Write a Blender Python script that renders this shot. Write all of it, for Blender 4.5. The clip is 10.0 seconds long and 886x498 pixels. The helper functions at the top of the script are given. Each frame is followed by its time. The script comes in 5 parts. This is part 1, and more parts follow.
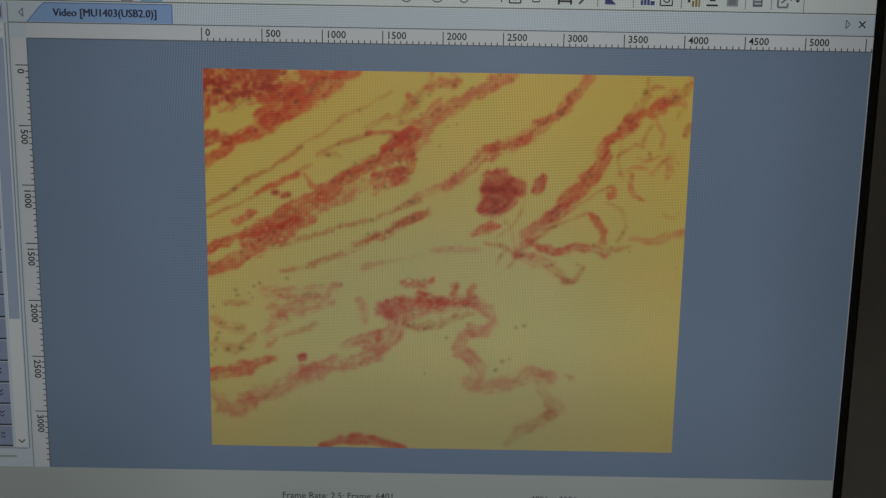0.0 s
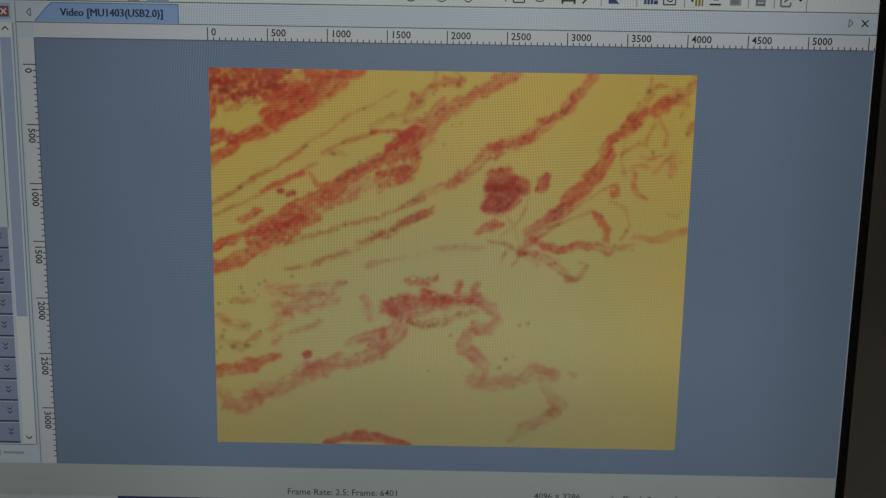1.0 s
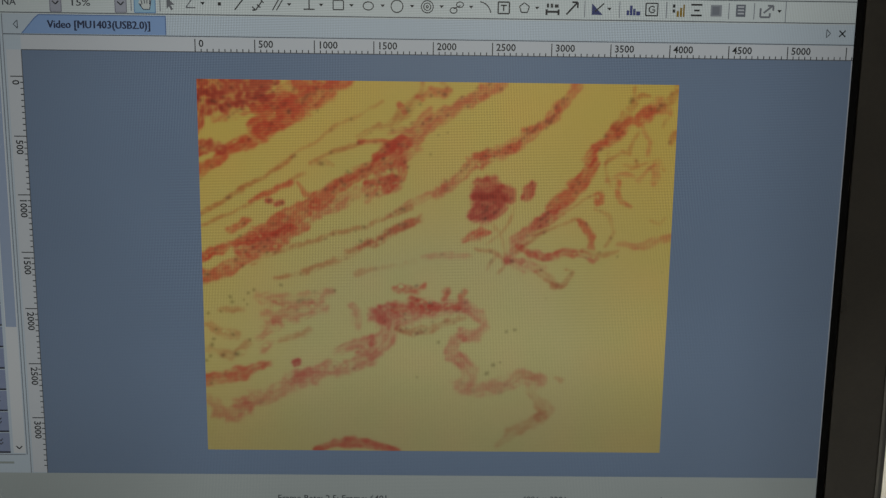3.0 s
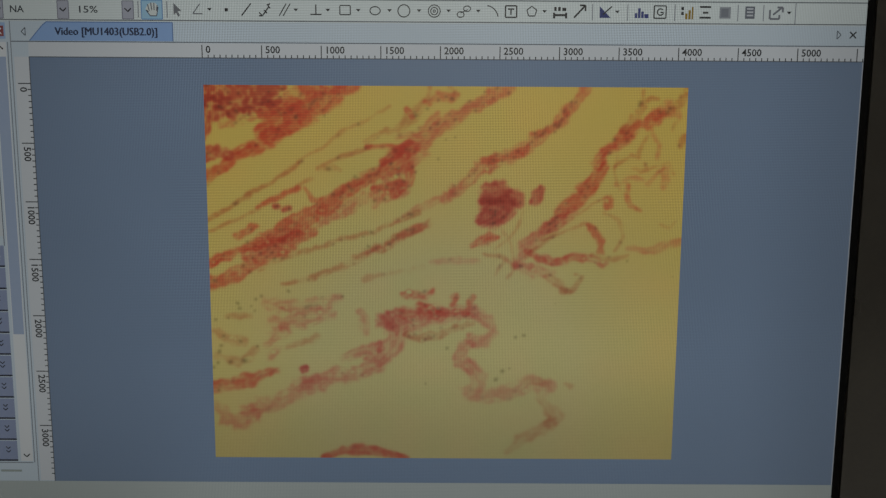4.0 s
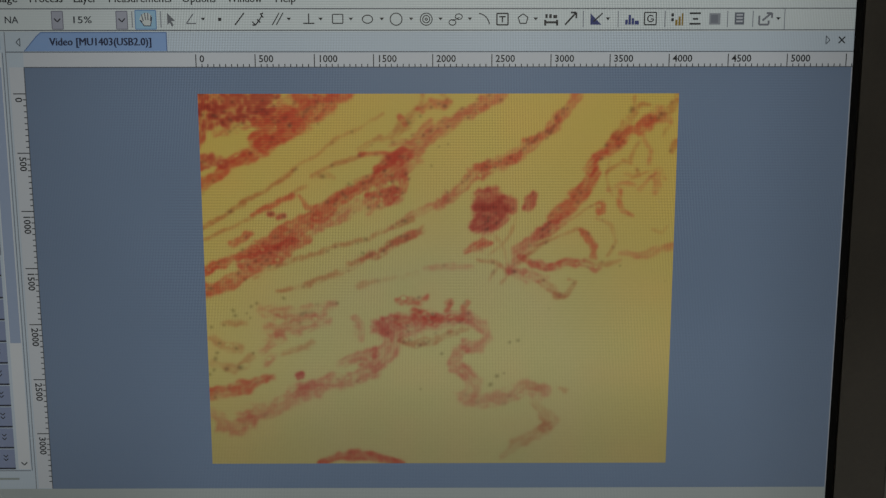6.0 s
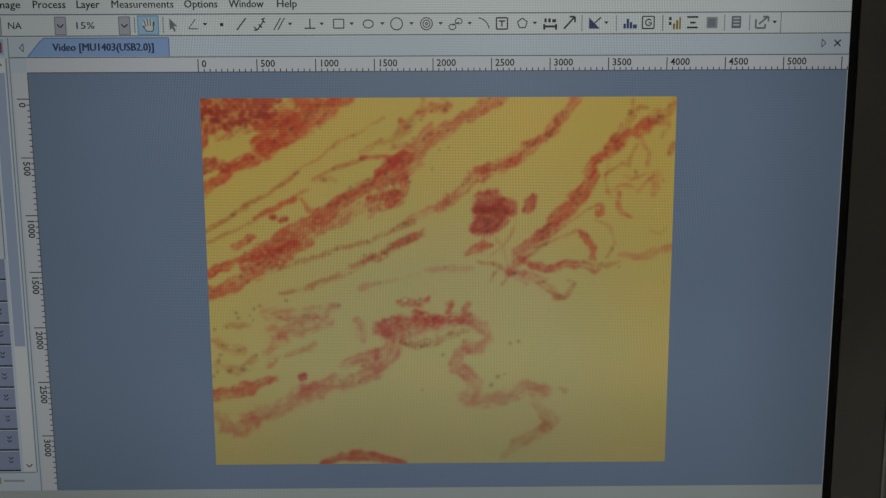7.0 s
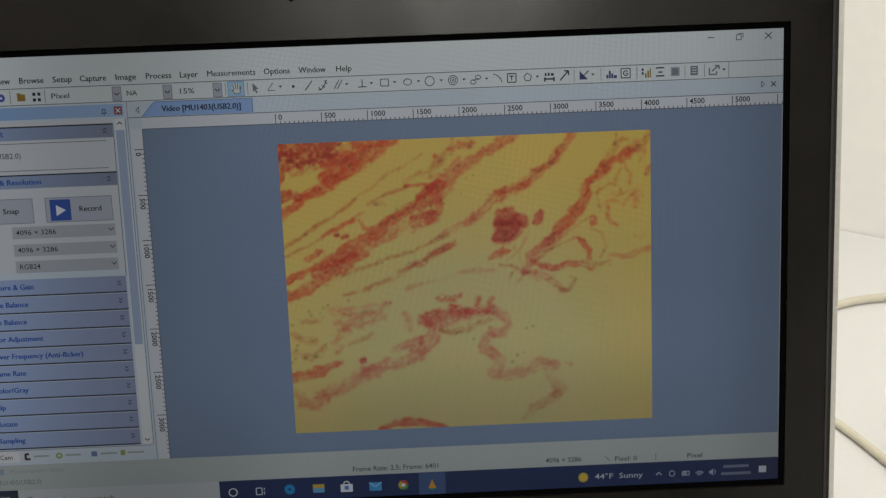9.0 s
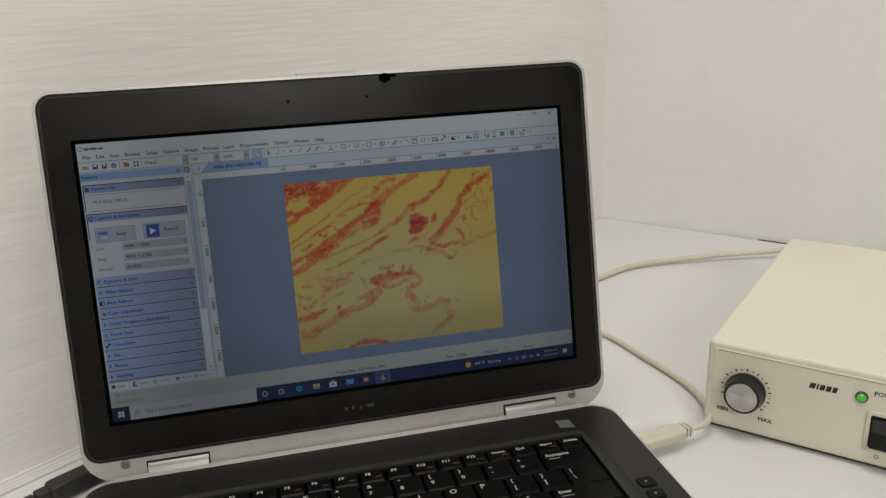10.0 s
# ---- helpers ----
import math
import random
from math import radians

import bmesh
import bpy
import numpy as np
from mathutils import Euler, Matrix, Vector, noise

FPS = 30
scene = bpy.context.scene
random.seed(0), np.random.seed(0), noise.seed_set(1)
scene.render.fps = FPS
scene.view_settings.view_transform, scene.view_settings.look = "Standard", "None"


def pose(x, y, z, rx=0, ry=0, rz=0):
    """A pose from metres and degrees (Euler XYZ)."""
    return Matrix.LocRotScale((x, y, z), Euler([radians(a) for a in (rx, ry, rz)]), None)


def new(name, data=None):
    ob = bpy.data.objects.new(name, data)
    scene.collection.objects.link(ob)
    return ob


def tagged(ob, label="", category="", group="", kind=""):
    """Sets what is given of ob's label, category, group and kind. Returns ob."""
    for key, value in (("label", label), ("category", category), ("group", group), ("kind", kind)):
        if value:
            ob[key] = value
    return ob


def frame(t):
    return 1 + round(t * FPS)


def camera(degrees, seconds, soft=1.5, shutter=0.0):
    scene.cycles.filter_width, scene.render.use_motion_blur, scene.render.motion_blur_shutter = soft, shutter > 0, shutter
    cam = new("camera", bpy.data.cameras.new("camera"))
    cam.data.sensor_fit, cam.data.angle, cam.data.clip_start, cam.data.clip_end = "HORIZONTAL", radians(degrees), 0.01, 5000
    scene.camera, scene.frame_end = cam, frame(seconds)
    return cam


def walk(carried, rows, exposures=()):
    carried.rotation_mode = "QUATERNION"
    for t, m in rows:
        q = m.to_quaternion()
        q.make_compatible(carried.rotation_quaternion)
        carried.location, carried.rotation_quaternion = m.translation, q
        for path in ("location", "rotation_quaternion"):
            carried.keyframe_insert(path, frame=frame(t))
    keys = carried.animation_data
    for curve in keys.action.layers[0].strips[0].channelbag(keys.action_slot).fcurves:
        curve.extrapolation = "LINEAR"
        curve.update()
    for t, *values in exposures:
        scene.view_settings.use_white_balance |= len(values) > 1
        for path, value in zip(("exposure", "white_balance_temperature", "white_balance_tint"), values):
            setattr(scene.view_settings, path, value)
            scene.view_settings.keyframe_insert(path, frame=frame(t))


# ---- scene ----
cam = camera(57.8, 10.0, soft=1.35)
PATH = [
    (0.0, pose(0.0345, -0.2197, 0.2271, 69.82, -0.90, 0.39)),
    (0.5, pose(0.0351, -0.2188, 0.2281, 69.80, -0.80, 0.77)),
    (1.0, pose(0.0344, -0.2211, 0.2271, 69.80, -0.83, 0.65)),
    (1.5, pose(0.0315, -0.2230, 0.2275, 70.02, -1.07, -0.60)),
    (2.0, pose(0.0328, -0.2227, 0.2282, 70.05, -1.01, -0.14)),
    (2.5, pose(0.0339, -0.2231, 0.2316, 69.55, -0.89, -0.53)),
    (4.0, pose(0.0340, -0.2217, 0.2295, 70.26, -0.35, 0.03)),
    (4.5, pose(0.0347, -0.2225, 0.2300, 70.60, -0.17, 0.18)),
    (5.0, pose(0.0355, -0.2207, 0.2317, 70.41, -0.07, 0.15)),
    (5.5, pose(0.0358, -0.2214, 0.2304, 70.43, -0.02, -0.03)),
    (7.0, pose(0.0343, -0.2245, 0.2330, 70.29, 0.19, -0.48)),
    (7.5, pose(0.0347, -0.2232, 0.2321, 70.08, 0.48, -0.41)),
    (8.0, pose(0.0339, -0.2243, 0.2336, 70.00, 0.54, -0.38)),
    (8.2, pose(0.0366, -0.2298, 0.2344, 69.90, 0.61, -0.08)),
    (8.3, pose(0.0367, -0.2331, 0.2353, 70.18, 0.71, 0.03)),
    (8.5, pose(0.0354, -0.2444, 0.2452, 69.89, 0.94, -0.10)),
    (8.7, pose(0.0301, -0.2576, 0.2520, 69.52, 1.43, -0.33)),
    (9.0, pose(0.0219, -0.2852, 0.2550, 70.77, 2.02, -1.39)),
    (9.2, pose(0.0125, -0.3066, 0.2617, 71.99, 1.97, -3.96)),
    (9.4, pose(0.0011, -0.3422, 0.2747, 72.03, 1.64, -6.21)),
    (9.5, pose(-0.0121, -0.3601, 0.2873, 70.91, 1.32, -8.33)),
    (9.7, pose(-0.0308, -0.4083, 0.3033, 70.21, 1.13, -11.15)),
    (9.8, pose(-0.0345, -0.4368, 0.3105, 70.11, 1.55, -11.99)),
    (10.0, pose(-0.0501, -0.5008, 0.3157, 71.52, 2.06, -13.77)),
]
EXPOSURES = [(0.0, 0.0, 6750, 5), (8.4, 0.0, 6750, 6), (9.0, -0.12, 6600, 9), (9.5, -0.4, 6500, 10), (10.0, -0.6, 6500, 10)]
walk(cam, PATH, EXPOSURES)

# ---- light ----
world = bpy.data.worlds.new("room_air")
scene.world = world
world.use_nodes = True
world.node_tree.nodes["Background"].inputs[0].default_value = (0.9, 0.95, 1.0, 1)
world.node_tree.nodes["Background"].inputs[1].default_value = 0.05

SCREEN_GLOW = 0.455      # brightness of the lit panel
# vignette and viewing-angle falloff painted into the glow: axis, from, to, level there
PAINTED_FALLOFF = (("X", -0.095, -0.025, 0.73, 1.0), ("X", -0.155, -0.1, 1.3, 1.0), ("X", 0.12, 0.157, 1.0, 0.74), ("Z", 0.06, 0.12, 0.8, 1.0), ("Z", 0.185, 0.215, 1.0, 0.95))
LAMP_WATTS = (20.5, 99.0)      # the unseen ceiling panels: over the table, and an added fill further back


def ceiling_lamp(x, y, z, turn, sx, sy, watts):
    data = bpy.data.lights.new("ceiling_lamp", "AREA")
    data.shape, data.size, data.size_y, data.energy = "RECTANGLE", sx, sy, watts
    data.color = (1.0, 0.975, 0.92)
    ob = new("ceiling_lamp", data)
    ob.matrix_basis = pose(x, y, z, 0, 0, turn)
    return ob


# ---- materials ----
def lin(c):
    return tuple((v / 255 / 12.92) if v / 255 <= 0.04045 else ((v / 255 + 0.055) / 1.055) ** 2.4 for v in c) + (1.0,)


def surface(name, base, rough=0.5, metal=0.0, spec=0.5, grain=200.0, amount=0.12, broad=8.0, broad_amount=0.1, bump=0.1, stretch=(1, 1, 1), rough_var=0.15, coat=0.0):
    """A painted, moulded or metal surface: colour and gloss vary at a fine and a broad scale."""
    m = bpy.data.materials.new(name)
    m.use_nodes = True
    t = m.node_tree
    b = t.nodes["Principled BSDF"]
    b.inputs["Metallic"].default_value = metal
    b.inputs["Specular IOR Level"].default_value = spec
    b.inputs["Coat Weight"].default_value = coat
    co = t.nodes.new("ShaderNodeTexCoord")
    mp = t.nodes.new("ShaderNodeMapping")
    mp.inputs["Scale"].default_value = stretch
    t.links.new(co.outputs["Object"], mp.inputs["Vector"])
    fine = t.nodes.new("ShaderNodeTexNoise")
    fine.inputs["Scale"].default_value, fine.inputs["Detail"].default_value = grain, 4
    wide = t.nodes.new("ShaderNodeTexNoise")
    wide.inputs["Scale"].default_value, wide.inputs["Detail"].default_value = broad, 3
    for n in (fine, wide):
        t.links.new(mp.outputs[0], n.inputs["Vector"])
    def ramp(src, lo, hi):
        r = t.nodes.new("ShaderNodeMapRange")
        r.inputs["From Min"].default_value, r.inputs["From Max"].default_value = 0.25, 0.75
        r.inputs["To Min"].default_value, r.inputs["To Max"].default_value = lo, hi
        t.links.new(src.outputs["Fac"], r.inputs["Value"])
        return r
    f, w = ramp(fine, 1 - amount, 1 + amount), ramp(wide, 1 - broad_amount, 1 + broad_amount)
    mul = t.nodes.new("ShaderNodeMath")
    mul.operation = "MULTIPLY"
    t.links.new(f.outputs[0], mul.inputs[0]), t.links.new(w.outputs[0], mul.inputs[1])
    mix = t.nodes.new("ShaderNodeVectorMath")
    mix.operation = "SCALE"
    mix.inputs[0].default_value = base[:3]
    t.links.new(mul.outputs[0], mix.inputs["Scale"])
    t.links.new(mix.outputs[0], b.inputs["Base Color"])
    r = ramp(wide, rough * (1 - rough_var), min(1.0, rough * (1 + rough_var)))
    t.links.new(r.outputs[0], b.inputs["Roughness"])
    if bump:
        bp = t.nodes.new("ShaderNodeBump")
        bp.inputs["Strength"].default_value, bp.inputs["Distance"].default_value = bump, 0.0006
        t.links.new(fine.outputs["Fac"], bp.inputs["Height"])
        t.links.new(bp.outputs[0], b.inputs["Normal"])
    return m


GLOWS = {}


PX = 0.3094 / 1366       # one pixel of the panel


def painted_level(t, cloudy):
    """The panel's glow strength: cloudy, with vignette and viewing-angle falloff painted in, and a two-pixel ripple
    imitating moire.
    """
    geo, sep = t.nodes.new("ShaderNodeNewGeometry"), t.nodes.new("ShaderNodeSeparateXYZ")
    t.links.new(geo.outputs["Position"], sep.inputs[0])

    def calc(op, a, b=0.0):
        n = t.nodes.new("ShaderNodeMath")
        n.operation = op
        for i, v in enumerate((a, b)):
            if isinstance(v, float):
                n.inputs[i].default_value = v
            else:
                t.links.new(v, n.inputs[i])
        return n.outputs[0]

    def span(src, f0, f1, t0, t1):
        r = t.nodes.new("ShaderNodeMapRange")
        r.interpolation_type = "SMOOTHSTEP"
        for k, v in (("From Min", f0), ("From Max", f1), ("To Min", t0), ("To Max", t1)):
            r.inputs[k].default_value = v
        t.links.new(src, r.inputs["Value"])
        return r.outputs[0]

    def noise(scale):
        n = t.nodes.new("ShaderNodeTexNoise")
        n.inputs["Scale"].default_value, n.inputs["Detail"].default_value = scale, 2
        t.links.new(geo.outputs["Position"], n.inputs["Vector"])
        return n.outputs["Fac"]

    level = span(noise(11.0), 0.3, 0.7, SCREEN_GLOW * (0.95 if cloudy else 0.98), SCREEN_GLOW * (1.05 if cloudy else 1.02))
    # position-based dimming painted into the emission, as vignette and viewing angle
    for axis, f0, f1, t0, t1 in PAINTED_FALLOFF:
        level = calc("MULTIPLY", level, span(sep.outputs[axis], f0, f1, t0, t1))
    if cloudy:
        # made-up two-pixel ripple that stands in for moire on the panel
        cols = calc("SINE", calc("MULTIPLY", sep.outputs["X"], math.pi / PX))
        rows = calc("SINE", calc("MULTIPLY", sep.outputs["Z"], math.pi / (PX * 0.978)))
        moire = calc("ADD", calc("MULTIPLY", cols, span(noise(23.0), 0.35, 0.65, 0.04, 0.29)), calc("MULTIPLY", rows, span(noise(31.0), 0.35, 0.65, 0.03, 0.26)))
        moire = calc("MULTIPLY", moire, span(sep.outputs["Z"], 0.09, 0.165, 0.35, 1.15))
        moire = calc("MULTIPLY", calc("MULTIPLY", moire, span(sep.outputs["X"], -0.07, -0.03, 0.3, 1.0)), span(sep.outputs["X"], 0.1, 0.125, 1.0, 0.45))
        level = calc("MULTIPLY", level, calc("ADD", moire, 1.0))
    return level


def glow(rgb, big=False):
    """A patch of the lit panel in that colour (0 to 255), under its matt film."""
    key = (tuple(rgb), big)
    if key in GLOWS:
        return GLOWS[key]
    m = bpy.data.materials.new("lit_panel")
    m.use_nodes = True
    t = m.node_tree
    b = t.nodes["Principled BSDF"]
    b.inputs["Base Color"].default_value = (0.004, 0.004, 0.004, 1)
    b.inputs["Roughness"].default_value = 0.35
    b.inputs["Specular IOR Level"].default_value = 0.12
    b.inputs["Emission Color"].default_value = lin(rgb[:3])
    t.links.new(painted_level(t, big), b.inputs["Emission Strength"])
    if not big:
        m.cycles.emission_sampling = "NONE"
    GLOWS[key] = m
    return m


wall_paint = surface("white_wall_paint", (0.80, 0.792, 0.766), 0.75, grain=60, amount=0.02, broad=3, broad_amount=0.03, bump=0.25)
board_paint = surface("brushed_white_wall_paint", (0.83, 0.81, 0.765), 0.6, grain=30, amount=0.032, broad=4, broad_amount=0.03, bump=0.6, stretch=(0.6, 0.6, 8))
back_paint = surface("grey_wall_paint", (0.36, 0.36, 0.35), 0.8, grain=60, amount=0.03, broad=3, broad_amount=0.06, bump=0.1)
table_white = surface("white_laminate", (0.67, 0.668, 0.662), 0.42, grain=350, amount=0.02, broad=6, broad_amount=0.03, bump=0.03)
ceiling_white = surface("ceiling_white", (0.8, 0.79, 0.77), 0.9, bump=0)
floor_grey = surface("grey_vinyl_floor", (0.35, 0.34, 0.32), 0.5, grain=90, amount=0.15, bump=0.02)
silver = surface("brushed_silver_magnesium", (0.5, 0.487, 0.452), 0.42, metal=0.55, grain=500, amount=0.06, broad=14, bump=0.05)
silver_dark = surface("dull_silver_hinge", (0.34, 0.33, 0.315), 0.3, metal=0.9, grain=400, amount=0.08, bump=0.04, stretch=(1, 6, 6))
bezel_black = surface("soft_black_bezel", (0.0062, 0.0052, 0.0042), 0.31, spec=0.2, grain=900, amount=0.25, broad=16, broad_amount=0.25, bump=0.025, rough_var=0.3)
gasket_black = surface("black_rubber", (0.008, 0.008, 0.008), 0.6, spec=0.3, bump=0)
deck_black = surface("black_soft_touch_deck", (0.012, 0.0115, 0.0105), 0.36, spec=0.32, grain=1200, amount=0.2, broad=20, broad_amount=0.12, bump=0.1)
tray_black = surface("keyboard_tray_black", (0.01, 0.01, 0.01), 0.55, bump=0)
bevel_grey = surface("dark_grey_bevel", (0.03, 0.029, 0.027), 0.4, spec=0.2, bump=0.03)
key_black = surface("worn_black_keycap", (0.004, 0.004, 0.004), 0.3, spec=0.1, grain=1500, amount=0.2, broad=30, broad_amount=0.2, bump=0.12)
legend_white = surface("white_key_print", (0.42, 0.42, 0.40), 0.5, bump=0, amount=0.05)
legend_orange = surface("orange_key_print", (0.10, 0.035, 0.018), 0.5, bump=0, amount=0.05)
seam_grey = surface("pale_seam", (0.36, 0.33, 0.27), 0.6, bump=0)
cream = surface("cream_enamel", (0.705, 0.668, 0.545), 0.5, grain=700, amount=0.03, broad=9, broad_amount=0.03, bump=0.12)
cream_line = surface("dark_seam", (0.1, 0.09, 0.07), 0.7, bump=0)
print_black = surface("black_screen_print", (0.02, 0.02, 0.02), 0.5, bump=0)
knob_black = surface("black_knob_plastic", (0.006, 0.006, 0.006), 0.3, bump=0.05)
knob_metal = surface("spun_aluminium", (0.58, 0.57, 0.55), 0.22, metal=1.0, grain=300, amount=0.05, broad=40, bump=0.08)
cable_cream = surface("cream_cable", (0.6, 0.56, 0.45), 0.5, grain=400, amount=0.05, broad=20, bump=0.05)
plug_black = surface("black_moulded_plug", (0.018, 0.017, 0.017), 0.5, grain=500, amount=0.2, bump=0.1)
shoe_grey = surface("dull_dark_grey", (0.05, 0.048, 0.045), 0.6, bump=0.05)
rocker_black = surface("glossy_black_rocker", (0.012, 0.012, 0.012), 0.2, bump=0)
dull_badge = surface("dark_chrome_badge", (0.12, 0.12, 0.12), 0.3, metal=1.0, bump=0)
hole_black = surface("dark_hole", (0.002, 0.002, 0.002), 0.9, spec=0.0, bump=0)
latch_silver = surface("satin_silver_latch", (0.5, 0.49, 0.46), 0.6, metal=0.2, bump=0.02)
sticker_grey = surface("grey_button", (0.13, 0.13, 0.127), 0.45, metal=0.3, bump=0)
led_green = bpy.data.materials.new("green_lamp")
led_green.use_nodes = True
led_green.node_tree.nodes["Principled BSDF"].inputs["Base Color"].default_value = (0.03, 0.25, 0.02, 1)
led_green.node_tree.nodes["Principled BSDF"].inputs["Roughness"].default_value = 0.15
led_green.node_tree.nodes["Principled BSDF"].inputs["Emission Color"].default_value = (0.2, 0.85, 0.08, 1)
led_green.node_tree.nodes["Principled BSDF"].inputs["Emission Strength"].default_value = 0.3


# ---- mesh helpers ----
def part(name, bm, material, parent=None, label="", at=None, smooth=False):
    """Links a bmesh as one mesh object, under a thing or a part."""
    me = bpy.data.meshes.new(name)
    bmesh.ops.recalc_face_normals(bm, faces=bm.faces)
    bm.to_mesh(me)
    bm.free()
    for p in me.polygons:
        p.use_smooth = smooth
    me.materials.append(material)
    return place(name, me, parent, label, at)


def place(name, me, parent=None, label="", at=None):
    ob = new(name, me)
    ob.parent = parent
    if at is not None:
        ob.matrix_basis = at
    if label:
        tagged(ob, label)
    return ob


def box(x0, y0, z0, x1, y1, z1, bevel=0.0, segments=2, bm=None):
    own = bmesh.new()
    bmesh.ops.create_cube(own, size=1, matrix=Matrix.Translation(((x0 + x1) / 2, (y0 + y1) / 2, (z0 + z1) / 2)) @ Matrix.Diagonal((x1 - x0, y1 - y0, z1 - z0, 1)))
    if bevel:
        bmesh.ops.bevel(own, geom=own.edges[:], offset=bevel, segments=segments, profile=0.5, affect="EDGES")
    return merge(bm, own)


def merge(bm, own):
    if bm is None:
        return own
    me = bpy.data.meshes.new("tmp")
    own.to_mesh(me)
    own.free()
    bm.from_mesh(me)
    bpy.data.meshes.remove(me)
    return bm


def round_outline(x0, y0, x1, y1, r, steps=6):
    pts = []
    for cx, cy, a in ((x1 - r, y1 - r, 0), (x0 + r, y1 - r, 90), (x0 + r, y0 + r, 180), (x1 - r, y0 + r, 270)):
        for i in range(steps + 1):
            b = radians(a + 90 * i / steps)
            pts.append((cx + r * math.cos(b), cy + r * math.sin(b)))
    return pts


def slab(pts, z0, z1, chamfer=0.0, bm=None):
    """A plate with that outline between two heights, its upper and lower rims rounded off."""
    bm = bm or bmesh.new()
    cx, cy = sum(p[0] for p in pts) / len(pts), sum(p[1] for p in pts) / len(pts)
    def ring(z, inset):
        out = []
        for i, (x, y) in enumerate(pts):
            (ax, ay), (bx, by) = pts[i - 1], pts[(i + 1) % len(pts)]
            tx, ty = bx - ax, by - ay
            l = math.hypot(tx, ty) or 1
            out.append(bm.verts.new((x - ty / l * inset, y + tx / l * inset, z)))
        return out
    if chamfer:
        c = chamfer
        rings = [ring(z0, c), ring(z0 + c * 0.3, c * 0.3), ring(z0 + c, 0), ring(z1 - c, 0), ring(z1 - c * 0.3, c * 0.3), ring(z1, c)]
    else:
        rings = [ring(z0, 0), ring(z1, 0)]
    for a, b in zip(rings, rings[1:]):
        for i in range(len(pts)):
            j = (i + 1) % len(pts)
            bm.faces.new((a[i], a[j], b[j], b[i]))
    bm.faces.new(rings[0][::-1])
    bm.faces.new(rings[-1])
    return bm


def frame_plate(outer, inner, z0, z1, bm=None):
    """A plate with a hole: two outlines with the same number of corners."""
    bm = bm or bmesh.new()
    rings = [[bm.verts.new((x, y, z)) for x, y in o] for o, z in ((outer, z0), (outer, z1), (inner, z1), (inner, z0))]
    n = len(outer)
    for a, b in zip(rings, rings[1:] + rings[:1]):
        for i in range(n):
            j = (i + 1) % n
            bm.faces.new((a[i], a[j], b[j], b[i]))
    return bm


def disc(cx, cy, z0, z1, r, n=24, top=None, bm=None):
    own = bmesh.new()
    bmesh.ops.create_cone(own, cap_ends=True, segments=n, radius1=r, radius2=r if top is None else top, depth=z1 - z0, matrix=Matrix.Translation((cx, cy, (z0 + z1) / 2)))
    return merge(bm, own)


def tube(points, r, sides=10, steps=8, bm=None):
    """A round cable along a smooth line through the points."""
    bm = bm or bmesh.new()
    P = [Vector(p) for p in points]
    P = [2 * P[0] - P[1]] + P + [2 * P[-1] - P[-2]]
    line = []
    for i in range(1, len(P) - 2):
        for k in range(steps):
            t = k / steps
            a, b, c, d = P[i - 1:i + 3]
            line.append(0.5 * (2 * b + (c - a) * t + (2 * a - 5 * b + 4 * c - d) * t * t + (3 * b - a - 3 * c + d) * t ** 3))
    line.append(P[-2])
    rings = []
    for i, p in enumerate(line):
        d = (line[min(i + 1, len(line) - 1)] - line[max(i - 1, 0)]).normalized()
        s = d.cross(Vector((0, 0, 1)))
        s = s.normalized() if s.length > 1e-4 else Vector((1, 0, 0))
        u = s.cross(d)
        rings.append([bm.verts.new(p + r * (math.cos(2 * math.pi * k / sides) * s + math.sin(2 * math.pi * k / sides) * u)) for k in range(sides)])
    for a, b in zip(rings, rings[1:]):
        for k in range(sides):
            bm.faces.new((a[k], a[(k + 1) % sides], b[(k + 1) % sides], b[k]))
    bm.faces.new(rings[0][::-1]), bm.faces.new(rings[-1])
    return bm


def lettering(text, size, width=0.0, align="LEFT", bold=0.0, squeeze=1.0, heavy=0.0):
    """A flat mesh of the words in the built-in font, on the xy plane. width: fits it to that length."""
    cu = bpy.data.curves.new("lettering", "FONT")
    cu.body, cu.size, cu.align_x, cu.align_y, cu.offset = text, size, align, "CENTER", 0.0 if "M" in text else bold
    cu.resolution_u = 2
    ob = bpy.data.objects.new("lettering", cu)
    scene.collection.objects.link(ob)
    dg = bpy.context.evaluated_depsgraph_get()
    me = bpy.data.meshes.new_from_object(ob.evaluated_get(dg))
    bpy.data.objects.remove(ob)
    bpy.data.curves.remove(cu)
    if len(me.vertices):
        xs = [v.co.x for v in me.vertices]
        k = width / (max(xs) - min(xs)) if width else squeeze
        for v in me.vertices:
            v.co.x *= k
        if heavy:
            # a second, slightly shifted copy thickens the strokes
            bm = bmesh.new()
            bm.from_mesh(me)
            more = me.copy()
            more.transform(Matrix.Translation((heavy, heavy * 0.25, heavy * 0.01)))
            bm.from_mesh(more)
            bm.to_mesh(me)
            bm.free()
            bpy.data.meshes.remove(more)
    return me


def words(name, me, material, parent, at, label=""):
    me.materials.clear()
    me.materials.append(material)
    return place(name, me, parent, label, at)


# ---- room ----
CORNER = Vector((0.401, 0.479))
ALONG_LEFT = Vector((-0.811, -0.585))     # the wall behind the laptop, from the corner
ALONG_RIGHT = Vector((0.675, -0.738))     # the wall behind the power supply
REACH, LOW, HIGH = 4.6, -0.75, 1.75
far_left = CORNER + REACH * ALONG_LEFT
far_right = CORNER + REACH * ALONG_RIGHT
far_back = far_left + far_right - CORNER


